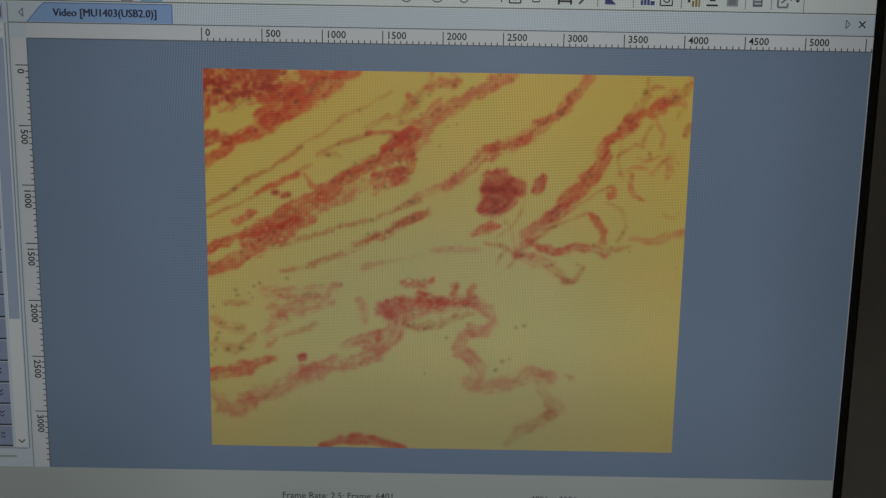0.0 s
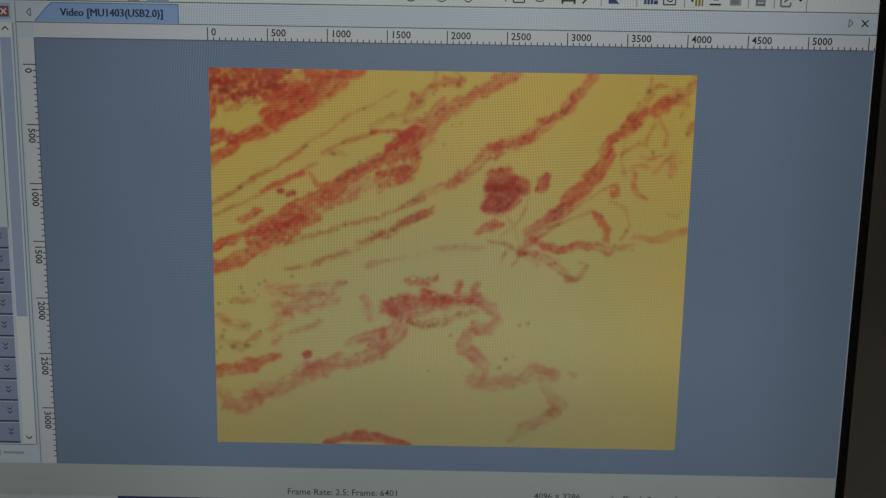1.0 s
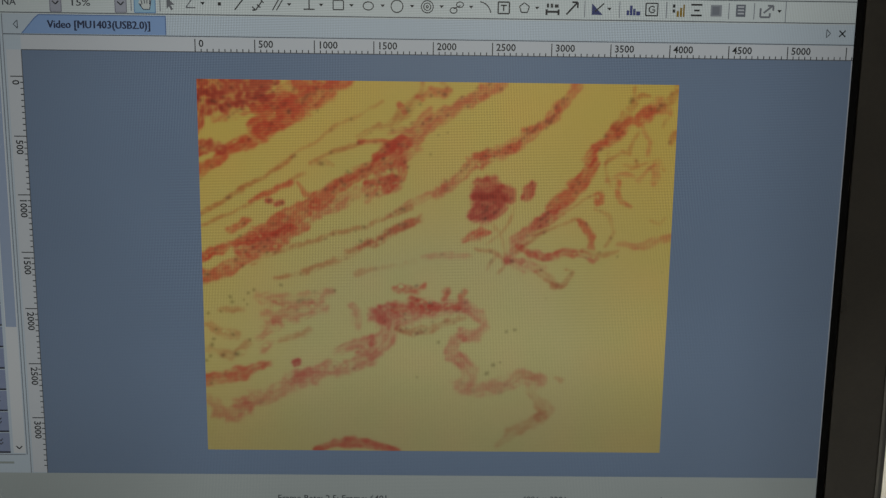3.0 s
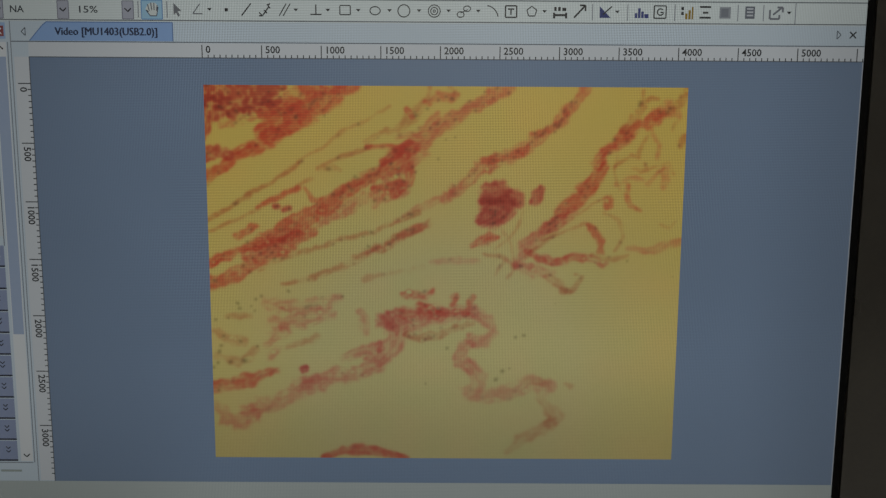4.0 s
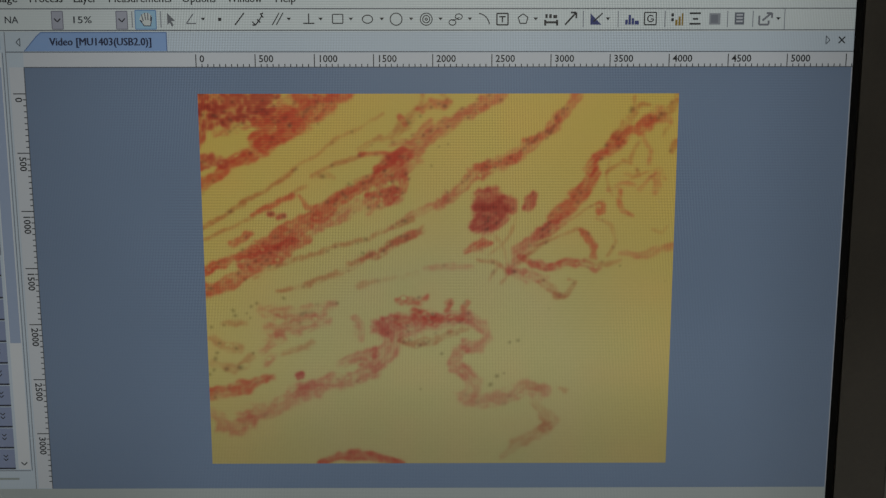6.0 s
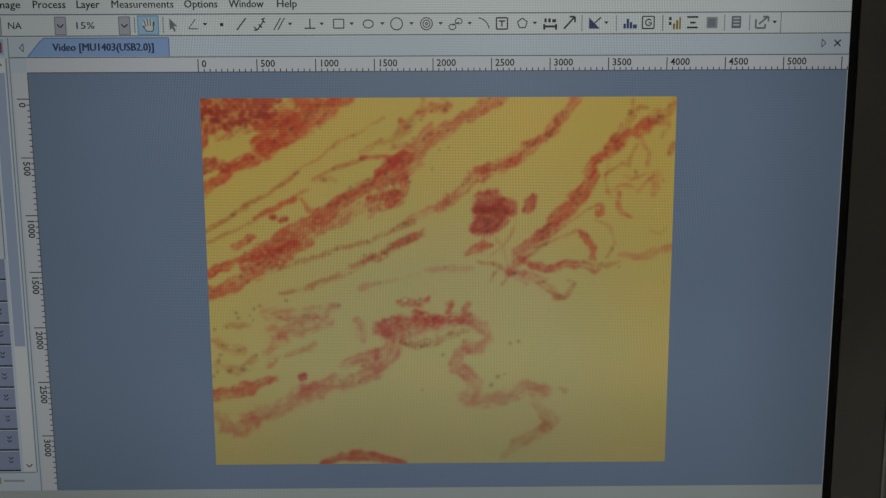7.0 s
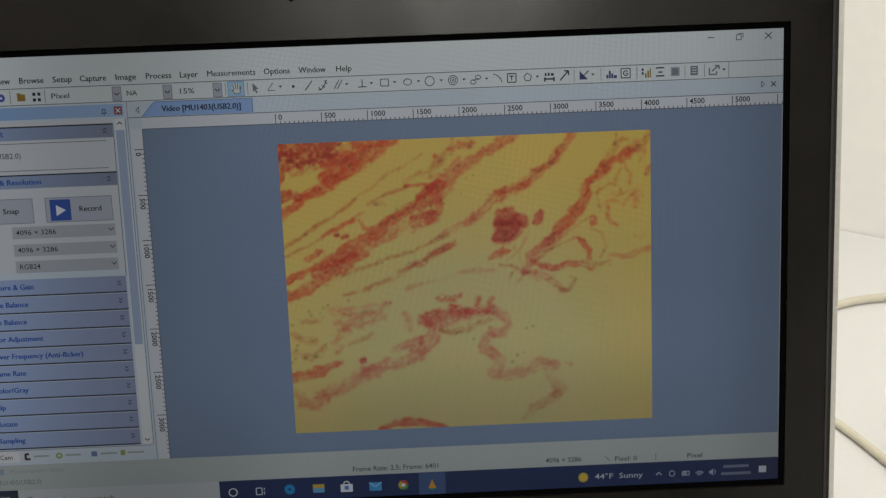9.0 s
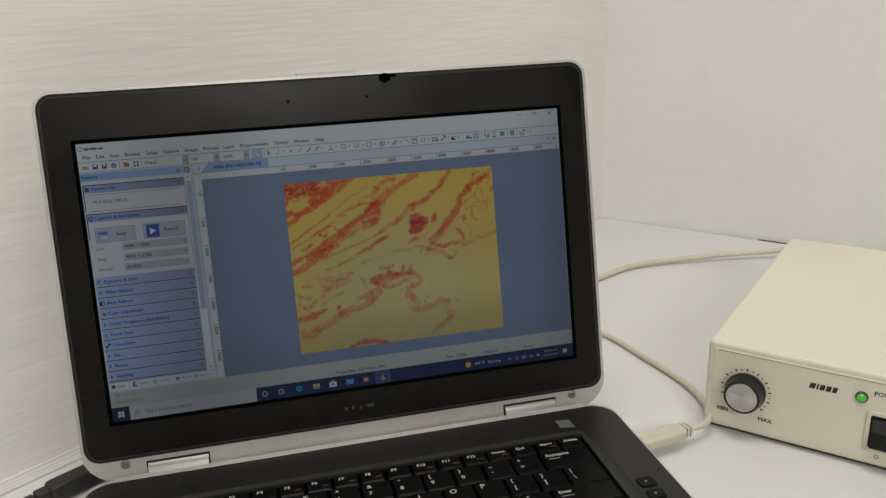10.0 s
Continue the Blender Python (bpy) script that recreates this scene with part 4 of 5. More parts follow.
def strand(kind, density, ragged, blur, *points):
    """A strand of stained tissue along the points (x, y, half width): streaky along its run, with soft ragged edges."""
    seed = int(points[0][0] * 7 + points[0][1] * 3) % 9973 + 50
    most = max(p[2] for p in points)
    w = window(min(p[0] for p in points) - 2 * most - 14, max(p[0] for p in points) + 2 * most + 14, min(p[1] for p in points) - 2 * most - 14, max(p[1] for p in points) + 2 * most + 14)
    k = min(1.0, 0.25 + most / 22) * (0.6 if ragged < 0.3 else 1.0)
    wu, wv = PU[w] + k * WARP_U[w], PV[w] + k * WARP_V[w]
    if wu.size == 0:
        return
    d, along, across, run = np.full(wu.shape, 9.0), np.zeros(wu.shape), np.zeros(wu.shape), 0.0
    for (x0, y0, w0), (x1, y1, w1) in zip(points, points[1:]):
        dx, dy = x1 - x0, y1 - y0
        l = math.hypot(dx, dy) + 1e-6
        t = np.clip(((wu - x0) * dx + (wv - y0) * dy) / (l * l), 0, 1)
        e = np.hypot(wu - x0 - t * dx, wv - y0 - t * dy) / (w0 + t * (w1 - w0) + 0.6)
        near = e < d
        d = np.where(near, e, d)
        along = np.where(near, run + t * l, along)
        across = np.where(near, ((wv - y0) * dx - (wu - x0) * dy) / l, across)
        run += l
    streak = 0.6 * lattice(along / 38 + 40, across / 4.6 + 90, seed) + 0.4 * lattice(along / 14 + 40, across / 3.0 + 90, seed + 1)
    body = np.clip((1.32 - d + (0.25 + 0.4 * ragged) * (streak - 0.5) + (0.3 + 0.5 * ragged) * (0.5 * N9[w] + 0.3 * N5[w] + 0.2 * N14[w] - 0.5)) / 0.75, 0, 1)
    body = body * body * (3 - 2 * body)
    gaps = np.clip((0.5 * streak + 0.22 * N9[w] + 0.16 * N5[w] + 0.12 * N14[w] - 0.36) / 0.22, 0, 1.2)
    if kind == "deep" and ragged > 0.3:
        gaps = np.clip((0.55 * N9[w] + 0.45 * N5[w] - 0.24) / 0.3, 0, 1.1)
    lean = min(0.95, 0.22 + 0.75 * ragged)
    tex = (1 - lean + lean * gaps) * (0.85 + 0.6 * (streak - 0.4) + 0.4 * (N22[w] - 0.5) + 0.45 * (N5[w] - 0.5))
    rim = np.exp(-((d - 0.95) / 0.16) ** 2) * np.clip((N14[w] - 0.4) / 0.3, 0, 1) * 0.3
    density = density ** 0.78
    layer = soften(density * (body * np.clip(tex, 0, 1.5) + rim * body), blur)
    STAINED[w] += (layer + 0.16 * soften(layer, 14))[..., None] * np.array(STAIN[kind])
    tint = np.array(STAIN[kind])
    for (x0, y0, w0), (x1, y1, w1) in zip(points, points[1:]):
        dx, dy = x1 - x0, y1 - y0
        l = math.hypot(dx, dy) + 1e-6
        if most > 7 and kind != "deep":
            for _ in range(RNG.poisson(l * max(w0, w1) / 330 * (0.4 + ragged))):      # loose fibres
                t, q = RNG.random(), RNG.uniform(-1.15, 1.15)
                v = w0 + t * (w1 - w0)
                dot(x0 + t * dx - dy / l * q * v, y0 + t * dy + dx / l * q * v, RNG.uniform(1.2, 2.0), RNG.uniform(0.2, 0.5) * density, tint + 0.15, math.atan2(dy, dx) + RNG.normal(0, 0.28), RNG.uniform(4, 9))
            for _ in range(RNG.poisson(l * max(w0, w1) / 800 * ragged)):      # pale cells
                t, q = RNG.random(), RNG.uniform(-0.8, 0.8)
                v = w0 + t * (w1 - w0)
                cell(x0 + t * dx - dy / l * q * v, y0 + t * dy + dx / l * q * v, RNG.uniform(4.5, 8.5), 0.75 * density / blur ** 0.5, tint)
        rate = 230 if kind == "deep" and ragged > 0.5 else 270
        for _ in range(RNG.poisson(math.hypot(dx, dy) * max(w0, w1, 4) * density / (rate * blur))):
            t, q = RNG.random(), RNG.normal(0, 0.5)
            l, s = math.hypot(dx, dy), w0 + t * (w1 - w0)
            dot(x0 + t * dx - dy / l * q * s, y0 + t * dy + dx / l * q * s, RNG.uniform(1.9, 3.1) * (1 + 0.3 * (blur - 1)), RNG.uniform(0.3, 1.0) * (0.5 + 0.5 * density) / blur, NUCLEUS, math.atan2(dy, dx), RNG.uniform(1, 1.7))


def specks(*points):
    """Small dark grains on the slide."""
    for x, y, r in points:
        dot(x, y, 0.8 * r, 0.8, np.array((0.9, 0.95, 1.0)), RNG.uniform(0, 3), RNG.uniform(1, 1.5))


# the dense corner and the band below it
strand("deep", 1.0, 0.75, 1, (-9, 13, 26), (56, 16, 29), (115, 14, 19), (162, 2, 8))
strand("deep", 0.9, 0.8, 1, (-2, 44, 24), (55, 48, 18), (102, 42, 12), (138, 34, 7))
strand("deep", 0.8, 0.7, 1, (-3, 80, 17), (-0, 111, 8))
strand("pink", 0.5, 0.9, 1, (36, 81, 8), (89, 65, 11), (149, 37, 12), (209, 12, 9))
strand("deep", 0.7, 0.9, 1, (48, 58, 7), (102, 51, 7), (161, 28, 7))
strand("red", 0.95, 0.35, 1, (306, -6, 19), (268, 15, 21), (226, 40, 25), (184, 63, 28), (148, 84, 23), (118, 104, 19))
strand("red", 0.85, 0.35, 1, (196, 58, 21), (149, 40, 12), (119, 57, 9))
strand("red", 0.9, 0.3, 1, (171, 85, 16), (129, 113, 16), (93, 134, 12), (50, 156, 9), (20, 178, 9), (-11, 199, 11))
strand("red", 0.7, 0.4, 1, (99, 119, 9), (81, 128, 8), (63, 139, 7))
strand("deep", 0.8, 0.7, 1, (3, 145, 10), (27, 139, 13), (51, 143, 10))
strand("red", 0.6, 0.6, 1, (209, 8, 8), (245, 3, 12), (280, 6, 11))
# thin fibres
strand("brown", 0.75, 0.3, 1, (-12, 286, 3), (22, 267, 5), (46, 255, 3), (96, 221, 5), (144, 194, 3), (175, 170, 5), (199, 158, 2))
strand("brown", 0.45, 0.4, 1, (193, 158, 3), (241, 130, 2), (287, 93, 3), (319, 78, 5), (349, 59, 2), (385, 39, 2))
strand("brown", 0.5, 0.4, 1, (2, 305, 2), (82, 270, 3), (112, 251, 3))
strand("red", 0.7, 0.4, 1, (106, 251, 4), (137, 237, 5), (167, 220, 6), (194, 212, 5))
strand("brown", 0.5, 0.4, 1, (185, 212, 3), (210, 194, 3), (222, 189, 2))
strand("red", 0.6, 0.2, 1, (206, 211, 2), (215, 224, 4), (221, 237, 4), (239, 233, 2))
strand("red", 0.6, 0.4, 1, (62, 314, 7), (81, 304, 6), (105, 290, 4))
strand("deep", 0.8, 0.2, 1, (142, 250, 5), (147, 251, 5))
strand("deep", 0.75, 0.3, 1, (161, 257, 7), (172, 254, 6))
strand("brown", 0.4, 0.5, 1, (234, 173, 3), (264, 168, 5), (282, 173, 3))
strand("brown", 0.55, 0.4, 1, (234, 168, 2), (279, 148, 5), (312, 135, 5), (342, 124, 3))
strand("red", 0.85, 0.2, 1, (336, 126, 4), (366, 126, 4), (396, 127, 5), (413, 126, 4))
strand("red", 0.9, 0.3, 1, (374, 154, 9), (390, 142, 12), (407, 130, 9))
strand("brown", 0.45, 0.7, 1, (337, 114, 6), (370, 100, 7), (402, 86, 8), (426, 68, 11), (444, 48, 9), (462, 25, 7), (468, 1, 6))
strand("pink", 0.45, 0.7, 1, (396, 106, 7), (432, 98, 7), (461, 85, 7), (485, 60, 6))
strand("red", 0.7, 0.6, 1, (462, 31, 7), (486, 23, 8), (509, 26, 8), (521, 17, 6))
strand("brown", 0.5, 0.4, 1, (521, 17, 5), (509, 3, 5))
strand("red", 0.6, 0.5, 1, (423, 51, 5), (430, 61, 6))
# the two long parallel bands
strand("red", 0.95, 0.3, 1, (-13, 374, 11), (24, 360, 11), (55, 350, 9), (92, 333, 11), (128, 317, 14), (165, 300, 20), (201, 281, 21), (238, 257, 19), (275, 228, 15), (305, 205, 14), (335, 189, 14), (371, 174, 15), (407, 148, 16), (431, 127, 14))
strand("pink", 0.85, 0.35, 1, (407, 142, 16), (443, 119, 16), (479, 92, 15), (515, 66, 14), (544, 49, 13), (574, 32, 12), (597, 18, 13), (627, 4, 12))
strand("red", 0.75, 0.35, 1, (-15, 423, 16), (28, 409, 13), (59, 392, 11), (90, 375, 12), (127, 351, 15), (164, 332, 16), (201, 312, 14), (219, 303, 8))
strand("pink", 0.6, 0.5, 1, (90, 363, 16), (115, 345, 14), (164, 314, 16))
strand("pink", 0.6, 0.7, 1, (231, 291, 7), (274, 264, 11), (310, 243, 12), (346, 229, 13), (382, 222, 15), (412, 210, 16))
strand("red", 0.65, 0.7, 1, (352, 219, 11), (394, 214, 15), (421, 196, 14), (433, 174, 9), (425, 160, 7))
strand("pink", 0.6, 0.7, 1, (353, 213, 6), (383, 190, 9), (425, 160, 9), (461, 137, 6))
strand("brown", 0.5, 0.8, 1, (102, 387, 3), (163, 357, 5), (230, 339, 5), (285, 319, 5), (339, 306, 5), (393, 280, 5), (442, 262, 5))
strand("pink", 0.4, 0.8, 1, (393, 278, 6), (454, 250, 7), (490, 232, 7), (526, 215, 8))
strand("brown", 0.55, 0.8, 1, (155, 419, 3), (198, 407, 5), (247, 391, 7), (283, 377, 7), (332, 350, 9), (375, 331, 8), (417, 307, 9), (465, 283, 7))
strand("red", 0.35, 0.8, 1, (332, 350, 6), (381, 329, 6), (429, 298, 7), (459, 287, 6))
strand("pink", 0.75, 0.4, 1, (490, 235, 6), (520, 218, 11), (544, 195, 12), (574, 167, 13), (603, 154, 14), (639, 139, 14), (669, 121, 13), (698, 100, 12), (722, 82, 9), (745, 62, 11), (753, 45, 8), (772, 24, 8), (788, 2, 11))
strand("red", 0.6, 0.5, 1, (586, 152, 8), (615, 150, 7), (651, 133, 9), (669, 126, 6))
strand("red", 0.6, 0.5, 1, (680, 95, 5), (698, 98, 6), (739, 74, 5), (751, 51, 5))
# the cell cluster
strand("deep", 1.0, 0.15, 1, (595, 221, 23), (612, 218, 23))
strand("deep", 1.0, 0.15, 1, (586, 276, 17), (604, 267, 26), (621, 252, 26), (600, 248, 24))
strand("deep", 0.9, 0.25, 1, (639, 224, 12), (650, 227, 14), (655, 241, 10))
strand("deep", 0.9, 0.25, 1, (687, 237, 8), (693, 225, 12), (701, 208, 7))
strand("red", 0.9, 0.4, 1, (557, 330, 5), (579, 324, 9), (598, 316, 9), (612, 311, 5))
# the strand down the right side
strand("pink", 0.8, 0.4, 1, (652, 374, 9), (664, 341, 12), (688, 317, 14), (712, 301, 13), (742, 277, 14))
strand("red", 0.9, 0.25, 1, (735, 261, 9), (759, 247, 14), (783, 229, 16), (801, 211, 14), (818, 181, 12), (830, 163, 9))
strand("pink", 0.75, 0.3, 1, (712, 301, 9), (742, 274, 15), (765, 257, 12))
strand("red", 0.7, 0.35, 1, (818, 163, 11), (823, 146, 11), (837, 126, 9), (858, 107, 9), (882, 93, 12), (899, 75, 11))
strand("pink", 0.55, 0.4, 1, (823, 140, 7), (853, 119, 11), (882, 105, 9))
strand("brown", 0.6, 0.4, 1, (876, 87, 11), (893, 63, 8), (910, 40, 6))
strand("red", 0.65, 0.4, 1, (919, 75, 11), (934, 60, 15), (946, 52, 11))
strand("pink", 0.5, 0.5, 1, (940, 58, 16), (958, 41, 12), (976, 52, 8))
strand("brown", 0.6, 0.5, 1, (958, 52, 6), (981, 35, 7), (998, 6, 8))
strand("brown", 0.45, 0.3, 1, (902, 34, 3), (922, 25, 5), (939, 25, 3))
strand("brown", 0.5, 0.3, 1, (909, 5, 3), (904, 34, 3))
strand("brown", 0.5, 0.3, 1, (670, 353, 3), (712, 322, 3), (754, 298, 3), (797, 283, 3), (808, 290, 3))
strand("red", 0.6, 0.3, 1, (802, 286, 4), (820, 302, 6), (832, 320, 7), (830, 342, 6))
strand("brown", 0.35, 0.3, 1, (706, 319, 2), (766, 273, 2), (813, 241, 2), (849, 223, 2))
strand("pink", 0.55, 0.7, 1, (634, 365, 8), (660, 374, 11), (694, 386, 15), (725, 390, 11))
strand("pink", 0.5, 0.7, 1, (700, 356, 9), (749, 362, 8), (779, 354, 8), (815, 359, 6), (839, 367, 8))
strand("red", 0.5, 0.6, 1, (676, 343, 6), (718, 366, 6), (767, 356, 7), (797, 357, 6))
strand("brown", 0.45, 0.5, 1, (749, 430, 5), (773, 424, 7), (785, 406, 6), (791, 396, 3), (777, 391, 3))
strand("brown", 0.4, 0.6, 1, (719, 399, 6), (749, 418, 7), (767, 428, 5))
strand("brown", 0.35, 0.6, 1, (585, 349, 3), (622, 353, 5), (646, 380, 5), (634, 398, 3))
strand("brown", 0.3, 0.6, 1, (607, 392, 3), (622, 367, 3))
# pale folds at the right
strand("brown", 0.4, 0.4, 1, (854, 164, 3), (869, 152, 3), (889, 140, 5), (904, 143, 3))
strand("brown", 0.35, 0.4, 1, (904, 143, 3), (908, 117, 3), (918, 99, 3))
strand("brown", 0.4, 0.4, 1, (893, 164, 3), (907, 171, 5), (924, 167, 3), (916, 152, 2))
strand("red", 0.5, 0.4, 1, (834, 231, 2), (842, 226, 2), (851, 233, 4), (849, 248, 4), (840, 250, 4), (835, 238, 2))
strand("red", 0.5, 0.4, 1, (882, 202, 5), (879, 224, 5), (889, 242, 5), (909, 253, 4))
strand("pink", 0.35, 0.4, 1, (961, 165, 6), (963, 188, 7), (956, 206, 5))
strand("brown", 0.3, 0.5, 1, (931, 164, 2), (966, 153, 2), (979, 177, 2))
strand("brown", 0.25, 0.5, 1, (866, 212, 2), (854, 176, 2), (859, 140, 2))
strand("brown", 0.5, 0.4, 1, (996, 100, 6), (989, 120, 6))
strand("pink", 0.45, 0.6, 2, (887, 333, 5), (923, 340, 6), (953, 333, 7), (1001, 319, 7))
strand("brown", 0.3, 0.4, 1, (952, 285, 3), (976, 291, 3), (988, 279, 2))
strand("pink", 0.35, 0.5, 1, (926, 200, 4), (943, 176, 4), (955, 165, 4))
strand("brown", 0.35, 0.5, 1, (815, 351, 5), (857, 360, 5), (887, 351, 3))
strand("brown", 0.3, 0.5, 1, (837, 260, 2), (868, 278, 3), (877, 308, 3), (863, 339, 3))
strand("pink", 0.35, 0.5, 1, (929, 93, 5), (948, 117, 5), (942, 147, 4))
strand("brown", 0.3, 0.5, 1, (971, 88, 3), (985, 58, 3))
strand("brown", 0.3, 0.6, 1, (607, 337, 3), (643, 309, 3), (658, 282, 3), (665, 258, 2))
strand("brown", 0.3, 0.6, 1, (622, 296, 2), (640, 331, 3), (646, 365, 3))
strand("pink", 0.22, 0.8, 2, (471, 368, 5), (525, 362, 6), (573, 367, 5))
strand("brown", 0.22, 0.8, 2, (331, 404, 5), (392, 390, 5), (452, 378, 5))
strand("pink", 0.3, 0.6, 1, (860, 200, 4), (890, 185, 4), (914, 190, 4))
# pale patches lower left
strand("brown", 0.5, 0.4, 1, (27, 488, 3), (56, 487, 6), (84, 485, 5))
strand("pink", 0.42, 0.8, 2, (123, 462, 12), (160, 460, 15), (196, 465, 15), (239, 457, 12), (279, 445, 8))
strand("pink", 0.42, 0.8, 2, (134, 499, 14), (171, 502, 17), (214, 490, 15), (257, 475, 12))
strand("pink", 0.42, 0.8, 2, (121, 543, 10), (140, 524, 12), (158, 512, 12))
strand("brown", 0.38, 0.7, 2, (163, 552, 5), (194, 544, 6), (225, 531, 6))
strand("pink", 0.35, 0.8, 2, (126, 575, 8), (145, 556, 7))
strand("brown", 0.35, 0.8, 2, (12, 517, 8), (35, 536, 8), (72, 543, 7))
strand("brown", 0.3, 0.8, 2, (9, 574, 9), (58, 587, 9), (96, 562, 7))
strand("red", 0.75, 0.5, 2, (-11, 645, 14), (31, 640, 14), (69, 631, 13), (100, 620, 11), (137, 605, 6))
strand("pink", 0.4, 0.7, 3, (-5, 686, 12), (23, 699, 11))
strand("pink", 0.5, 0.7, 3, (22, 721, 11), (53, 722, 18), (84, 704, 18))
# the long pale strand and its arch
strand("pink", 0.5, 0.6, 3, (79, 695, 18), (128, 679, 18), (178, 656, 18), (216, 641, 17), (253, 627, 15))
strand("pink", 0.52, 0.6, 2, (179, 639, 12), (229, 626, 15), (278, 614, 14), (327, 608, 14), (358, 589, 17))
strand("pink", 0.5, 0.7, 2, (285, 576, 8), (328, 558, 11), (359, 551, 11))
strand("pink", 0.65, 0.6, 2, (340, 589, 12), (371, 570, 19), (396, 542, 21), (402, 514, 25), (390, 492, 19))
strand("pink", 0.7, 0.6, 1, (378, 495, 17), (421, 487, 25), (457, 490, 23), (500, 480, 19), (537, 475, 18), (567, 476, 14))
strand("red", 0.55, 0.7, 1, (415, 477, 13), (458, 471, 13), (500, 480, 9), (549, 473, 9))
strand("red", 0.65, 0.8, 1, (411, 439, 6), (434, 436, 8), (452, 440, 7), (476, 428, 5))
strand("red", 0.6, 0.8, 1, (446, 458, 8), (470, 465, 9), (488, 477, 7))
strand("red", 0.55, 0.7, 1, (515, 453, 7), (525, 440, 7))
strand("red", 0.5, 0.7, 1, (555, 456, 7), (559, 441, 6))
strand("brown", 0.55, 0.5, 1, (420, 527, 6), (457, 533, 8), (494, 525, 7), (518, 509, 7), (561, 501, 5))
strand("pink", 0.4, 0.7, 2, (320, 476, 7), (332, 495, 10), (329, 520, 8))
strand("pink", 0.55, 0.5, 2, (567, 478, 12), (595, 493, 14), (607, 516, 11), (588, 538, 12), (567, 543, 11))
strand("pink", 0.5, 0.6, 2, (561, 534, 11), (546, 553, 12), (534, 578, 12), (551, 597, 14))
strand("pink", 0.45, 0.6, 3, (558, 597, 15), (575, 619, 15), (570, 642, 15), (554, 655, 15))
strand("pink", 0.35, 0.6, 3, (573, 661, 11), (610, 658, 12), (653, 649, 14), (684, 633, 17), (727, 637, 14))
strand("brown", 0.3, 0.6, 3, (678, 630, 8), (721, 628, 9))
strand("brown", 0.3, 0.5, 3, (709, 662, 9), (727, 688, 11), (752, 705, 11), (734, 723, 12))
strand("brown", 0.34, 0.5, 3, (740, 714, 12), (703, 740, 11), (672, 759, 11), (641, 784, 7))
strand("brown", 0.35, 0.5, 2, (764, 631, 3), (776, 638, 5))
strand("red", 0.85, 0.2, 2, (239, 802, 4), (274, 788, 8), (318, 781, 11), (355, 786, 9), (392, 795, 7), (423, 802, 2))
strand("deep", 0.8, 0.2, 1, (194, 603, 7), (200, 601, 7))
specks((276, 148, 3.3), (195, 159, 2.2), (146, 250, 3.3), (172, 255, 3.3), (319, 78, 3.3), (256, 171, 4.4), (311, 187, 3.3), (299, 209, 3.3), (438, 60, 4.4), (485, 28, 3.3), (515, 26, 3.3), (462, 46, 3.3), (562, 49, 3.3), (580, 11, 2.2))
specks((600, 151, 3.3), (651, 132, 3.3), (701, 96, 3.3), (686, 95, 3.3), (745, 50, 3.3), (751, 59, 2.2), (736, 77, 3.3), (887, 99, 2.2), (903, 31, 4.4), (900, 37, 3.3), (944, 50, 3.3), (959, 50, 3.3), (520, 104, 2.2), (501, 109, 2.2))
specks((485, 149, 2.2))
specks((377, 208, 3.3), (352, 237, 3.3), (373, 234, 3.3), (413, 196, 3.3), (431, 166, 3.3), (345, 304, 3.3), (338, 334, 3.3), (381, 329, 2.2), (430, 266, 3.3), (420, 298, 3.3), (327, 313, 2.2), (249, 62, 2.2), (139, 361, 3.3), (82, 326, 3.3))
specks((72, 377, 3.3), (86, 390, 3.3))
specks((58, 458, 3.3), (62, 469, 3.3), (97, 449, 3.3), (109, 442, 3.3), (94, 474, 2.2), (10, 494, 3.3), (26, 530, 3.3), (37, 490, 2.2), (62, 541, 3.3), (20, 551, 3.3), (16, 564, 4.4), (70, 584, 5.5), (39, 587, 4.4), (12, 589, 3.3))
specks((98, 552, 3.3), (3, 599, 3.3), (87, 464, 2.2), (12, 650, 3.3), (167, 431, 3.3), (210, 407, 2.2), (282, 442, 3.3))
specks((626, 604, 4.4), (612, 623, 4.4), (641, 598, 2.2), (506, 554, 3.3), (460, 633, 2.2), (478, 527, 2.2), (653, 529, 3.3), (671, 525, 3.3), (887, 362, 2.2), (985, 395, 1.1), (737, 455, 1.1), (525, 443, 2.2), (446, 434, 2.2), (458, 459, 2.2))
specks((476, 471, 2.2))


